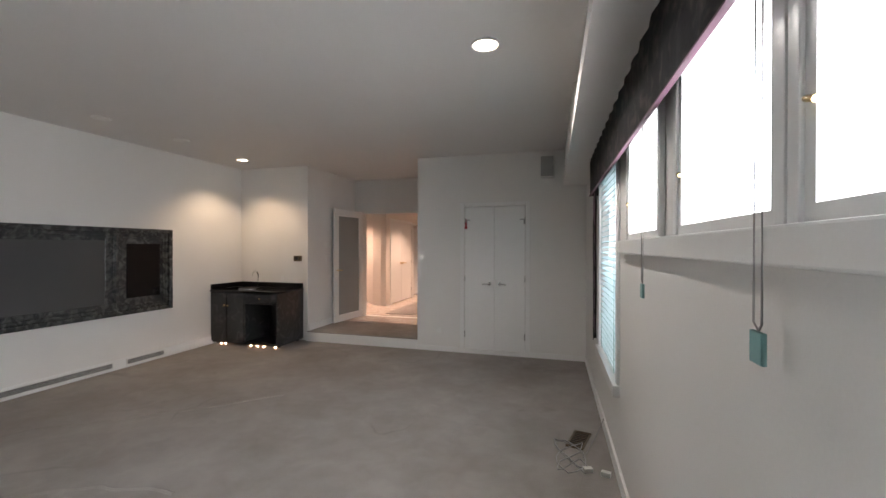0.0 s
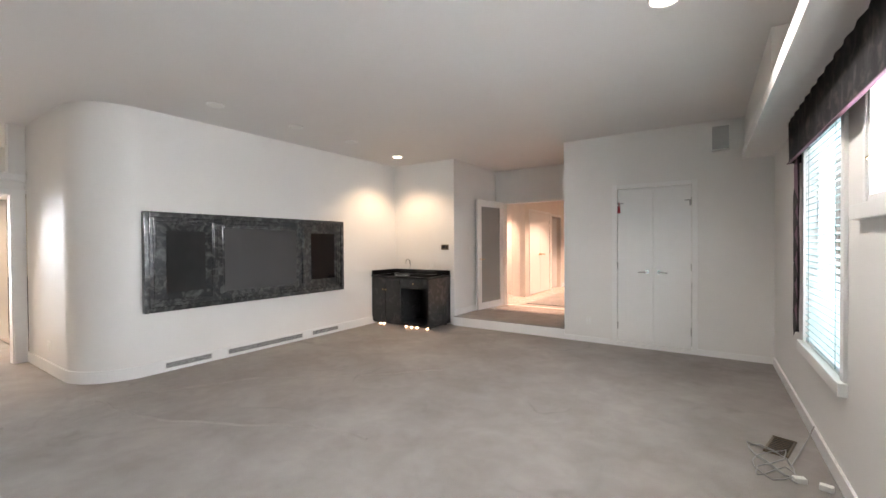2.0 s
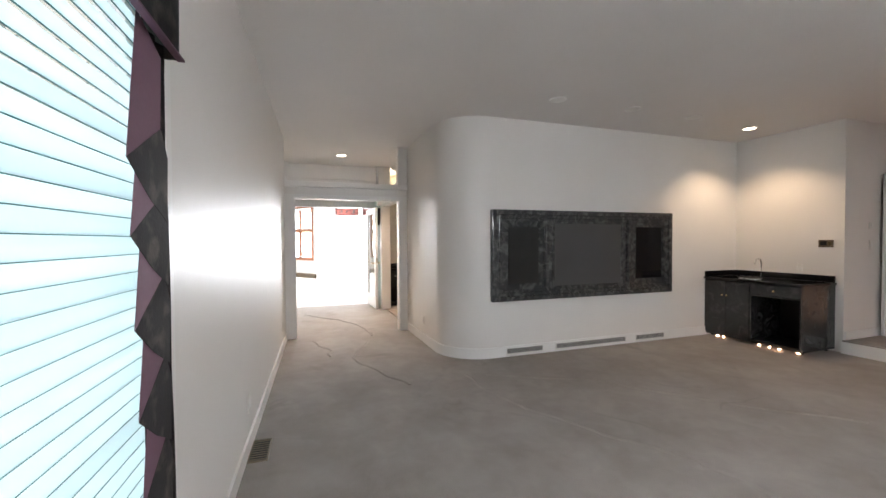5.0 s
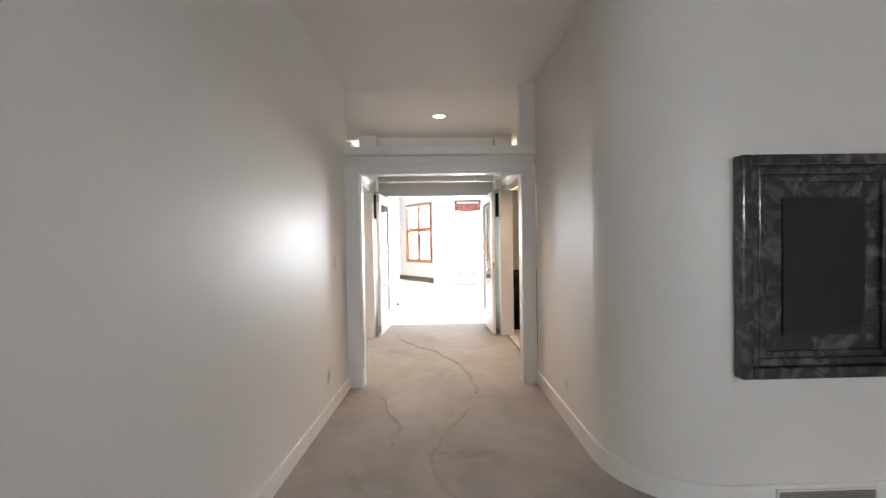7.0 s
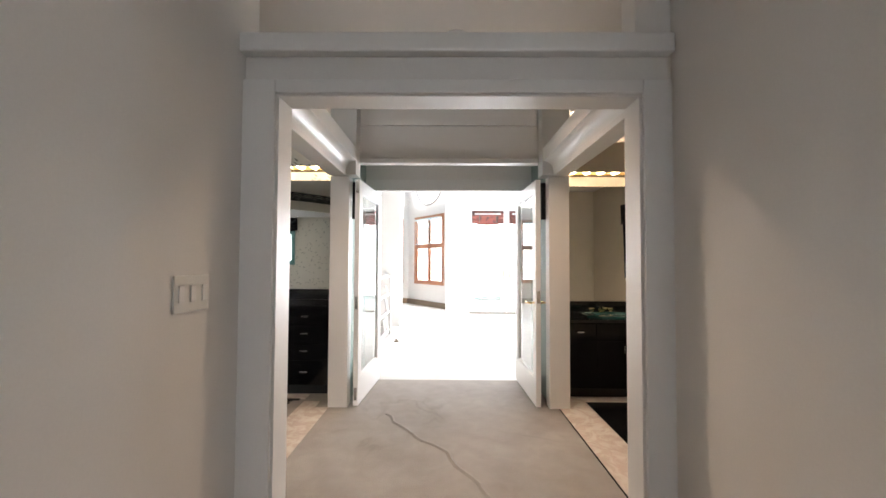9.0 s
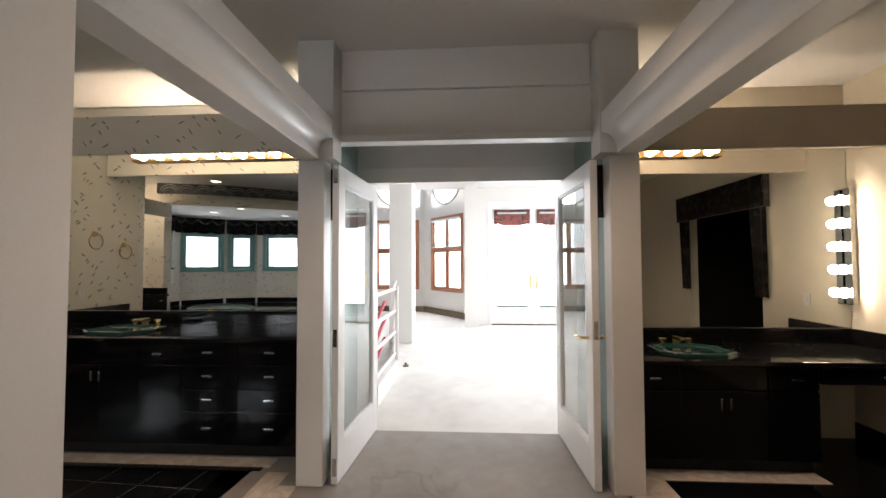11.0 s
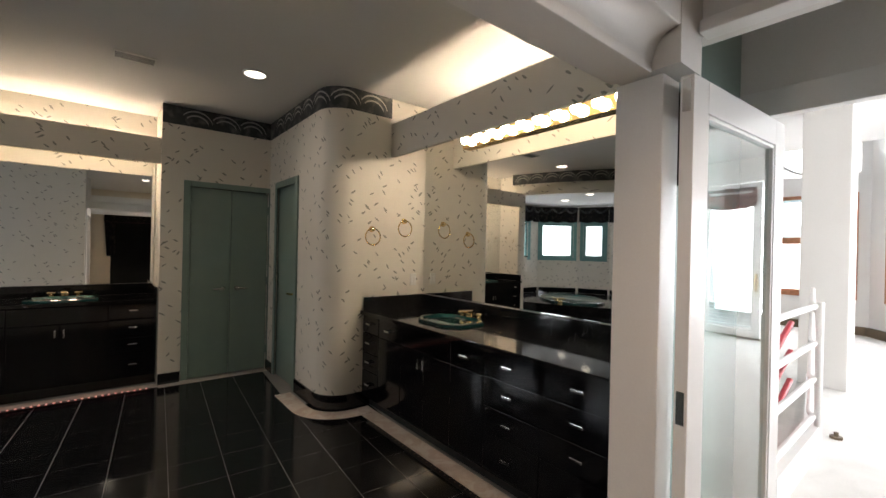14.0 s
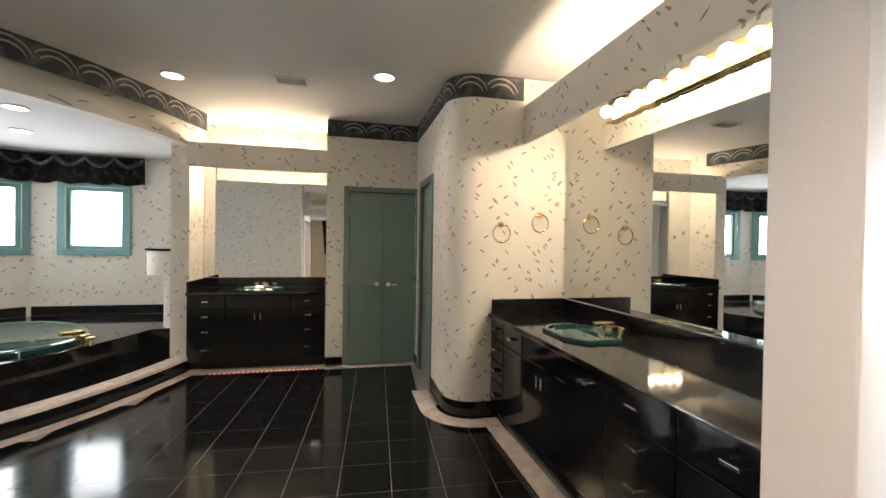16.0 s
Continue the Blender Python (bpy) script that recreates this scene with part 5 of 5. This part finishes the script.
downlight(pose(-7.4, -2.2, HB), True, "lit recessed bath light", 14, SOFTWARM, 0.085)

# extra lamp to brighten the dressing bath; no fitting is known here
downlight(pose(-8.3, 2.0, HB), True, "added unseen fill light in the dressing bath", 85, WARM, 0.085)

# baseboards of black stone
solid("baseboard_rounded", ribbon([(-8.79, -4.25), (-8.79, -3.80)] + arc(-9.03, -3.80, 0.24, 0, 90, 10)[1:] + [(-9.22, -3.56)], -0.014, 0, 0.13), STONE, "black stone baseboard that follows the rounded wall", "baseboard", kind="structure", smooth=True)
solid("baseboard_linen", box(-7.94, -7.752, -5.204, -5.19, 0, 0.11), STONE, "black stone baseboard", "baseboard", kind="structure")
solid("baseboard_wc", box(-8.789, -8.775, -5.2, -4.96, 0, 0.11), STONE, "black stone baseboard", "baseboard", kind="structure")

# ---- north bath shell ----
CREAM = mat("cream_wall", (0.72, 0.65, 0.54), 0.6, vary=0.04)
solid("wall_dressing", box(-9.89, -9.755, 1.10, 3.2, 0, HB), CREAM, "cream wall behind the dressing vanity", "wall", kind="structure")
wall("wall_dressing_north", pose(-9.755, 3.08, 0), 4.2, HB, 0.12, CREAM, [(1.0, 2.4, 0, 2.05)], label="cream wall with a dark draped opening")
# the darkness past the drapes is put into these walls as matt black
solid("wall_closet_black", box(-9.0, -7.0, 4.6, 4.7, 0, HB), VOID, "black wall that stands in for the darkness beyond the drapes", "wall", kind="structure")
solid("wall_closet_side", box(-9.0, -8.9, 3.2, 4.6, 0, HB), VOID, "black side wall that stands in for the darkness beyond the drapes", "wall", kind="structure")
solid("wall_closet_far", box(-7.1, -7.0, 3.2, 4.6, 0, HB), VOID, "black side wall that stands in for the darkness beyond the drapes", "wall", kind="structure")
solid("wall_dressing_east", box(-5.67, -5.55, 1.4, 3.2, 0, HB), CREAM, "cream wall", "wall", kind="structure")
solid("wall_dressing_south", box(-6.86, -5.5, 1.065, 1.18, 0, HB), CREAM, "cream wall behind the passage", "wall", kind="structure")
valance("drape_valance", pose(-9.755, 3.08, 0) @ pose(0, 0, 0), 0.85, 2.55, 1.95, 2.28, 0.08, "dark floral valance over the draped opening")
for a in (0.86, 2.30):
    dm = bmesh.new()
    rows = [[dm.verts.new((a + 0.24 * i / 10 * (1 - 0.25 * k / 6), -0.04 + 0.02 * math.sin(i * 1.9), 2.0 - 0.16 * k - 0.02 * (i % 2) * (k == 6))) for i in range(11)] for k in range(7)]
    for k in range(6):
        for i in range(10):
            dm.faces.new((rows[k][i], rows[k + 1][i], rows[k + 1][i + 1], rows[k][i + 1]))
    bmesh.ops.solidify(dm, geom=dm.faces, thickness=0.01)
    solid("side_drape", dm, FABRIC, "dark floral side drape at the opening", "curtain", group="dressing drapes", smooth=True, m=pose(-9.755, 3.08, 0))
switch_plate("light_switch", pose(-9.32, 3.08, 1.05), 0.075, 0.12, 1, "white switch plate on the cream wall")
solid("floor_bath_north", box(-9.75, -5.6, 0.99, 4.6, -0.06, 0.001), TILE, "black polished floor of the dressing bath", "floor", kind="structure")
solid("floor_border_north", box(-9.17, -7.0, 1.0, 1.28, 0.0015, 0.006), PINK, "pale stone floor border", "floor", kind="structure")
solid("floor_border_north_vanity", box(-9.17, -9.03, 1.281, 2.3, 0.0015, 0.006), PINK, "pale stone floor border by the vanity", "floor", kind="structure")
solid("baseboard_dressing", box(-9.745, -8.76, 3.066, 3.08, 0, 0.13), STONE, "black stone baseboard", "baseboard", kind="structure")

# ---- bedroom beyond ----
solid("floor_bedroom", box(-19.5, -9.72, -6.0, 6.0, -0.06, 0.0), PALECARPET, "pale bedroom carpet", "floor", kind="structure")
solid("ceiling_bedroom", box(-15.75, -9.78, -6, 6, 3.1, 3.2), CEIL, "white bedroom ceiling", "ceiling", kind="structure")
solid("ceiling_bay", box(-19.4, -15.751, -6, 6, 4.9, 5.0), CEIL, "high white ceiling of the bay", "ceiling", kind="structure")
wall("wall_bedroom_west", pose(-15.62, 0.28, 0, 0, 0, 90), 4.6, 4.6, 0.14, PAINT, [(0.29, 2.19, 0.0, 2.70)], label="white wall round glazed double doors")
solid("pier_bay", box(-15.5, -15.25, -0.02, 0.28, 0, 4.6), PAINT, "white pier between bay and doors", "wall", kind="structure")
solid("wall_bay_return", box(-16.6, -15.5, 0.16, 0.28, 0, 4.6), PAINT, "white return wall of the bay", "wall", kind="structure")
solid("wall_bedroom_near_south", box(-10.05, -9.955, -6.0, -1.06, 0, 3.1), PAINT, "white bedroom wall beside the doorway", "wall", kind="structure")
solid("wall_bedroom_near_north", box(-9.99, -9.895, 1.10, 6.0, 0, 3.1), PAINT, "white bedroom wall beside the doorway", "wall", kind="structure")
solid("wall_bedroom_near_head", box(-9.9, -9.781, -1.06, 1.10, 2.83, 3.1), PAINT, "white wall over the doorway", "wall", kind="structure")
solid("wall_bedroom_south", box(-16.6, -9.9, -5.2, -5.06, 0, 4.6), PAINT, "white bedroom wall", "wall", kind="structure")
solid("wall_bedroom_north", box(-15.6, -9.99, 5.0, 5.14, 0, 4.6), PAINT, "white bedroom wall", "wall", kind="structure")
fd = thing("door_french", pose(-15.62, 1.52, 0, 0, 0, 90), "white glazed double doors with swagged red fabric and brass handles", "door", kind="structure")
for s in (-1, 1):
    leaf = part("leaf_frame", frame_ring(s * 0.475 - 0.46, s * 0.475 + 0.46, 0.03, 2.68, 0.12, 0.03, 0.075, 0.004), TRIM, fd)
    pn = part("pane", box(s * 0.475 - 0.342, s * 0.475 + 0.342, 0.05, 0.056, 0.15, 2.56), GLASS, leaf)
    pn.visible_shadow = False
    k = bmesh.new()
    bx(k, s * 0.07 - 0.02, s * 0.07 + 0.02, 0.02, 0.03, 0.82, 1.12, 0.003)
    tube([(s * 0.07, 0.02, 0.95), (s * 0.07, -0.03, 0.95), (s * 0.14, -0.03, 0.95)], 0.011, k)
    part("handle", k, GOLD, leaf, "tall brass handle plate", smooth=True)
    bm = bmesh.new()
    rows = []
    for j in range(9):
        rows.append([bm.verts.new((s * 0.475 - 0.40 + 0.80 * i / 14, 0.0 - 0.016 * (j % 2), 2.60 - (0.37 - 0.06 * abs(i / 7 - 1) ** 2.5) * j / 8)) for i in range(15)])
    for j in range(8):
        for i in range(14):
            bm.faces.new((rows[j][i], rows[j + 1][i], rows[j + 1][i + 1], rows[j][i + 1]))
    bmesh.ops.solidify(bm, geom=bm.faces, thickness=0.012)
    part("swag_shade", bm, REDFAB, leaf, "red-brown fabric shade", smooth=True)
part("threshold", box(-0.95, 0.95, 0.0, 0.12, 0.001, 0.028), BRONZE, fd)
part("casing_head", box(-1.02, 1.02, -0.025, -0.001, 2.701, 2.79, 0.005), TRIM, fd)
for s in (-1, 1):
    part("casing_side", box(s * 0.952, s * 1.02, -0.025, -0.001, 0, 2.70, 0.005), TRIM, fd)


for s in (-1, 1):
    blind("door_blind", pose(-15.62, 1.52 + s * 0.475 - 0.33, 0, 0, 0, 90) @ pose(0, 0.02, 0), 0.66, 0.20, 2.55, 0.06, 12, "white slatted blind on a glazed door, open to daylight", 0.03)


def bay_window_wall(p, q, name, lo, hi, r):
    """A bay side with a wood-framed four-light window and a round window above."""
    d = math.hypot(q[0] - p[0], q[1] - p[1])
    m = pose(p[0], p[1], 0, 0, 0, math.degrees(math.atan2(q[1] - p[1], q[0] - p[0])))
    c, cz = (lo + hi) / 2, 3.72
    zb, zt, zm = 0.64, 2.66, 1.76
    wall(name, m, d, 4.9, 0.12, PAINT, [(lo, hi, zb, zt), (c - r - 0.04, c + r + 0.04, cz - r - 0.04, cz + r + 0.04)], label="white bay wall with a wood window below a round one")
    w = thing("window_bay", m, "orange-wood four-light window in the bay", "window", "bay windows", "structure")
    part("window_frame", frame_ring(lo, hi, zb, zt, 0.10, -0.03, 0.06, 0.006), WOOD, w)
    part("mullion", box(c - 0.045, c + 0.045, -0.02, 0.05, zb + 0.1, zt - 0.1), WOOD, w)
    for a, b in ((lo + 0.1, c - 0.046), (c + 0.046, hi - 0.1)):
        part("transom", box(a, b, -0.015, 0.045, zm - 0.045, zm + 0.045), WOOD, w)
        for z0, z1 in ((zb + 0.1, zm - 0.046), (zm + 0.046, zt - 0.1)):
            part("sash", frame_ring(a, b, z0, z1, 0.025, 0.0, 0.04, 0.003), WOOD, w)
            pn = part("pane", box(a, b, 0.052, 0.057, z0, z1), GLASS, w)
            pn.visible_shadow = False
    blind("bay_blind", m @ pose(lo + 0.11, -0.05, 0), hi - lo - 0.22, zm + 0.06, zt - 0.08, 0.055, 10, "white slatted blind half lowered over the bay window", 0.04)
    rw = thing("window_round", m, "round window with a thin pale rim above the bay window", "window", "round windows", "structure")
    fill = bmesh.new()
    ringp = [(c + r * math.cos(k * math.tau / 40), cz + r * math.sin(k * math.tau / 40)) for k in range(40)]
    sq = []
    for k in range(40):
        a = k * math.tau / 40
        f = (r + 0.04) / max(abs(math.cos(a)), abs(math.sin(a)))
        sq.append((c + f * math.cos(a), cz + f * math.sin(a)))
    vi, vo = [fill.verts.new((x, 0.0, z)) for x, z in ringp], [fill.verts.new((x, 0.0, z)) for x, z in sq]
    for k in range(40):
        fill.faces.new((vi[k], vi[(k + 1) % 40], vo[(k + 1) % 40], vo[k]))
    bmesh.ops.solidify(fill, geom=fill.faces, thickness=0.08)
    part("surround", fill, PAINT, rw)
    part("rim", tube([(x, -0.01, z) for x, z in ringp], 0.025, None, 8, True), GREYMETAL, rw, smooth=True)
    part("baseboard_heater", box(0.03, d - 0.03, -0.06, -0.001, 0.001, 0.16, 0.006), BRONZE, w, "brown baseboard cover")
    return m


BAY = [(-16.45, 0.05), (-18.2, -1.2), (-18.3, -2.9), (-17.0, -4.4), (-16.3, -5.06)]
for i, (lo, hi, r) in enumerate(((0.40, 1.96, 0.74), (0.22, 1.54, 0.64), (0.3, 1.7, 0.68))):
    bay_window_wall(BAY[i + 1], BAY[i], "wall_bay_%d" % (i + 1), lo, hi, r)
wall("wall_bay_4", pose(-16.3, -5.06, 0, 0, 0, 136.7), 0.96, 4.9, 0.12, PAINT, label="white bay wall")
solid("column_bedroom", box(-13.93, -13.48, -1.34, -0.93, 0, 3.1, 0.01), PAINT, "square white column at the stair opening", "column", kind="structure")
rl = thing("stair_railing", pose(0, 0, 0), "white tubular railing with a red inner rail at the stair opening", "railing")
part("knee_wall", box(-11.4, -10.25, -0.90, -0.83, 0.001, 0.20), TRIM, rl)
part("curb", ribbon([(-11.4, -0.86), (-13.47, -1.2)], 0.06, 0.001, 0.12), TRIM, rl)
for z in (0.27, 0.54, 0.80, 1.07):
    part("rail", tube([(-10.3, -0.865, z), (-11.34, -0.865, z), (-11.39, -0.87, z), (-11.45, -0.895, z), (-13.47, -1.22, z)], 0.021, None, 10), TRIM, rl, smooth=True)
for x, y in ((-10.3, -0.865), (-11.39, -0.84)):
    part("post", tube([(x, y, 0.2 if x > -11 else 0.001), (x, y, 1.10)], 0.022, None, 12), TRIM, rl, smooth=True)
for z in (0.05, 0.30, 0.55):
    part("inner_rail", tube([(-10.4, -1.15, z - 0.35), (-12.0, -1.12, z + 0.3)], 0.024, None, 10), REDPAINT, rl, "dark red sloping rail", smooth=True)
for x in (-11.5, -11.15, -10.8):
    part("inner_baluster", tube([(x, -1.14, 0.001), (x - 0.08, -1.14, 0.78 + 0.4 * (-10.9 - x))], 0.016, None, 8), REDPAINT, rl, "dark red upright bar", smooth=True)
solid("doorstop", cyl(cyl(bmesh.new(), 0.04, 0.001, 0.02, 0, 0, 12), 0.015, 0.02, 0.05, 0, 0, 10), BRONZE, "small bronze floor doorstop on the pale carpet", "doorstop", m=pose(-11.85, -0.80, 0))

# white daylight beyond the openings
solid("backdrop_west", box(-22.0, -21.9, -9, 9, -1, 8), SKYGLOW, "bright overcast daylight outside", "backdrop", kind="structure")
solid("backdrop_tub", ribbon([(-7, -9), (-2.2, -9), (0.0, -6.8), (0.0, -3.2)], -0.1, -1, 6), SKYGLOW, "bright overcast daylight outside", "backdrop", kind="structure")
solid("ground", box(-80, 80, -80, 80, -0.4, -0.1), mat("outdoor_ground", (0.12, 0.13, 0.08), 0.9), "plain ground outside the house", "ground", kind="structure")



def garden_tree(m, height, spread, seed):
    rng = random.Random(seed)
    t = thing("garden_tree", m, "leafy green garden tree seen through the bay window", "tree")
    bm = tube([(0, 0, 0), (0.05, 0.03, height * 0.3), (0.0, 0.1, height * 0.55)], 0.09, None, 8)
    for k in range(6):
        a = k * 1.05
        tube([(0, 0.05, height * (0.25 + 0.05 * k)), (0.4 * spread * math.cos(a), 0.4 * spread * math.sin(a), height * (0.45 + 0.07 * k)), (0.8 * spread * math.cos(a), 0.8 * spread * math.sin(a), height * (0.5 + 0.08 * k))], 0.03, bm, 6)
    part("trunk", bm, BARK, t, smooth=True)
    verts, faces = [], []
    for k in range(48):
        a, u, h = rng.random() * math.tau, rng.random() ** 0.5, rng.random()
        rad = spread * u * (0.55 + 0.45 * math.sin(math.pi * h))
        c = Vector((rad * math.cos(a), rad * math.sin(a), height * (0.22 + 0.78 * h)))
        for _k in range(26):
            p = c + Vector((rng.gauss(0, 0.17), rng.gauss(0, 0.17), rng.gauss(0, 0.14)))
            d = Vector((rng.gauss(0, 1), rng.gauss(0, 1), rng.gauss(0, 1))).normalized() * 0.08
            e = d.cross(Vector((rng.gauss(0, 1), rng.gauss(0, 1), 1))).normalized() * 0.035
            n = len(verts)
            verts += [p - d, p + e, p + d, p - e]
            faces.append((n, n + 1, n + 2, n + 3))
    me = bpy.data.meshes.new("crown")
    me.from_pydata(verts, [], faces)
    me.materials.append(LEAF)
    c = new("crown", me)
    c.parent = t
    tagged(c, "sparse sunlit green leaves")


BARK = mat("grey_bark", (0.16, 0.12, 0.09), 0.9, vary=0.25, bump=0.6)
LEAF = mat("green_leaf", (0.09, 0.13, 0.05), 0.6, vary=0.35, scale=3.0)
garden_tree(pose(-21.0, -0.7, -0.1), 3.6, 1.3, 3)

# ---- bath floor: tiles one by one ----
fl = solid("floor_bath", box(-9.82, -6.0, -5.83, -1.031, -0.06, -0.0008), GROUT, "black polished floor tiles with pale grout", "floor", kind="structure")
solid("floor_bath_east", prism([(-6.0, -1.3), (-3.06, -1.3), (-3.06, -2.4)] + [p for p in SC[::-1] if p[0] > -6.0] + [(-6.0, -4.45)], -0.06, -0.001), GROUT, "pale grout bed under the black tiles", "floor", kind="structure")
solid("floor_threshold_south", box(-8.84, -6.99, -1.15, -1.03, -0.01, 0.003), PINK, "pale stone threshold along the passage", "floor", kind="structure")
solid("floor_threshold_beam", box(-9.0, -6.99, -1.3, -1.151, -0.012, 0.002), PINK, "pale stone border by the passage", "floor", kind="structure")
TS, TURN = 0.305, -4.2
tile_me = mesh_of("tile", box(-TS / 2 + 0.0015, TS / 2 - 0.0015, -TS / 2 + 0.0015, TS / 2 - 0.0015, -0.011, 0.0), TILE)
grid = pose(-8.307, -3.602, 0, 0, 0, TURN)
laid = []
for i in range(-4, 18):
    for j in range(-6, 9):
        p = grid @ Vector((TS * (i + 0.5), TS * (j + 0.5), 0))
        if not -5.25 < p.y < -1.38:
            continue
        step_x = min(q[0] for q in SC if abs(q[1] - p.y) < 0.25) if p.y < -2.6 else -3.1
        if -9.1 < p.x < step_x - 0.02 and not (p.x < -8.75 and p.y < -3.75):
            laid.append(p)
laid.sort(key=lambda p: p.x)
for p in laid[:300]:
    t = new("tile", tile_me)
    t.parent = fl
    t.matrix_basis = pose(p.x, p.y, 0, 0, 0, TURN)
# pale stone border ribbon on the floor
solid("floor_border_vanity", box(-9.19, -9.05, -3.36, -1.31, -0.004, 0.004), PINK, "pale stone floor border along the vanity", "floor", kind="structure")
rb = [(-8.60, -4.25), (-8.60, -3.80)] + arc(-9.03, -3.80, 0.43, 0, 90, 12)[1:] + [(-9.19, -3.37)]
solid("floor_border_rounded", ribbon(rb, 0.15, -0.004, 0.0045), PINK, "pale stone floor border round the corner", "floor", kind="structure")
solid("floor_border_step", prism(off(SC, -0.13) + off(SC, -0.02)[::-1], -0.004, 0.0045), PINK, "pale stone floor border along the tub step", "floor", kind="structure")
solid("floor_border_far", box(-7.75, -6.4, -5.26, -5.14, -0.004, 0.004), PINK, "pale stone floor border at the niche", "floor", kind="structure")
solid("floor_border_doors", box(-8.78, -7.751, -5.20, -5.10, -0.004, 0.0035), PINK, "pale stone sill at the green doors", "floor", kind="structure")
strip = thing("toe_light_strip", pose(-7.70, -5.10, 0.006), "strip of tiny red toe lights on the floor", "light strip")
part("strip_channel", box(0, 1.15, -0.02, 0.02, 0, 0.006), VOID, strip)
for i in range(24):
    part("diode", cyl(bmesh.new(), 0.007, 0.0062, 0.011, 0.04 + i * 0.0465, 0, 8), REDDOT, strip)
strip = thing("toe_light_strip", pose(-9.02, -3.2, 0.006, 0, 0, 90), "strip of tiny red toe lights on the floor", "light strip")
part("strip_channel", box(0, 1.85, -0.02, 0.02, 0, 0.006), VOID, strip)
for i in range(38):
    part("diode", cyl(bmesh.new(), 0.005, 0.0062, 0.010, 0.04 + i * 0.0475, 0, 8), BRONZE, strip)
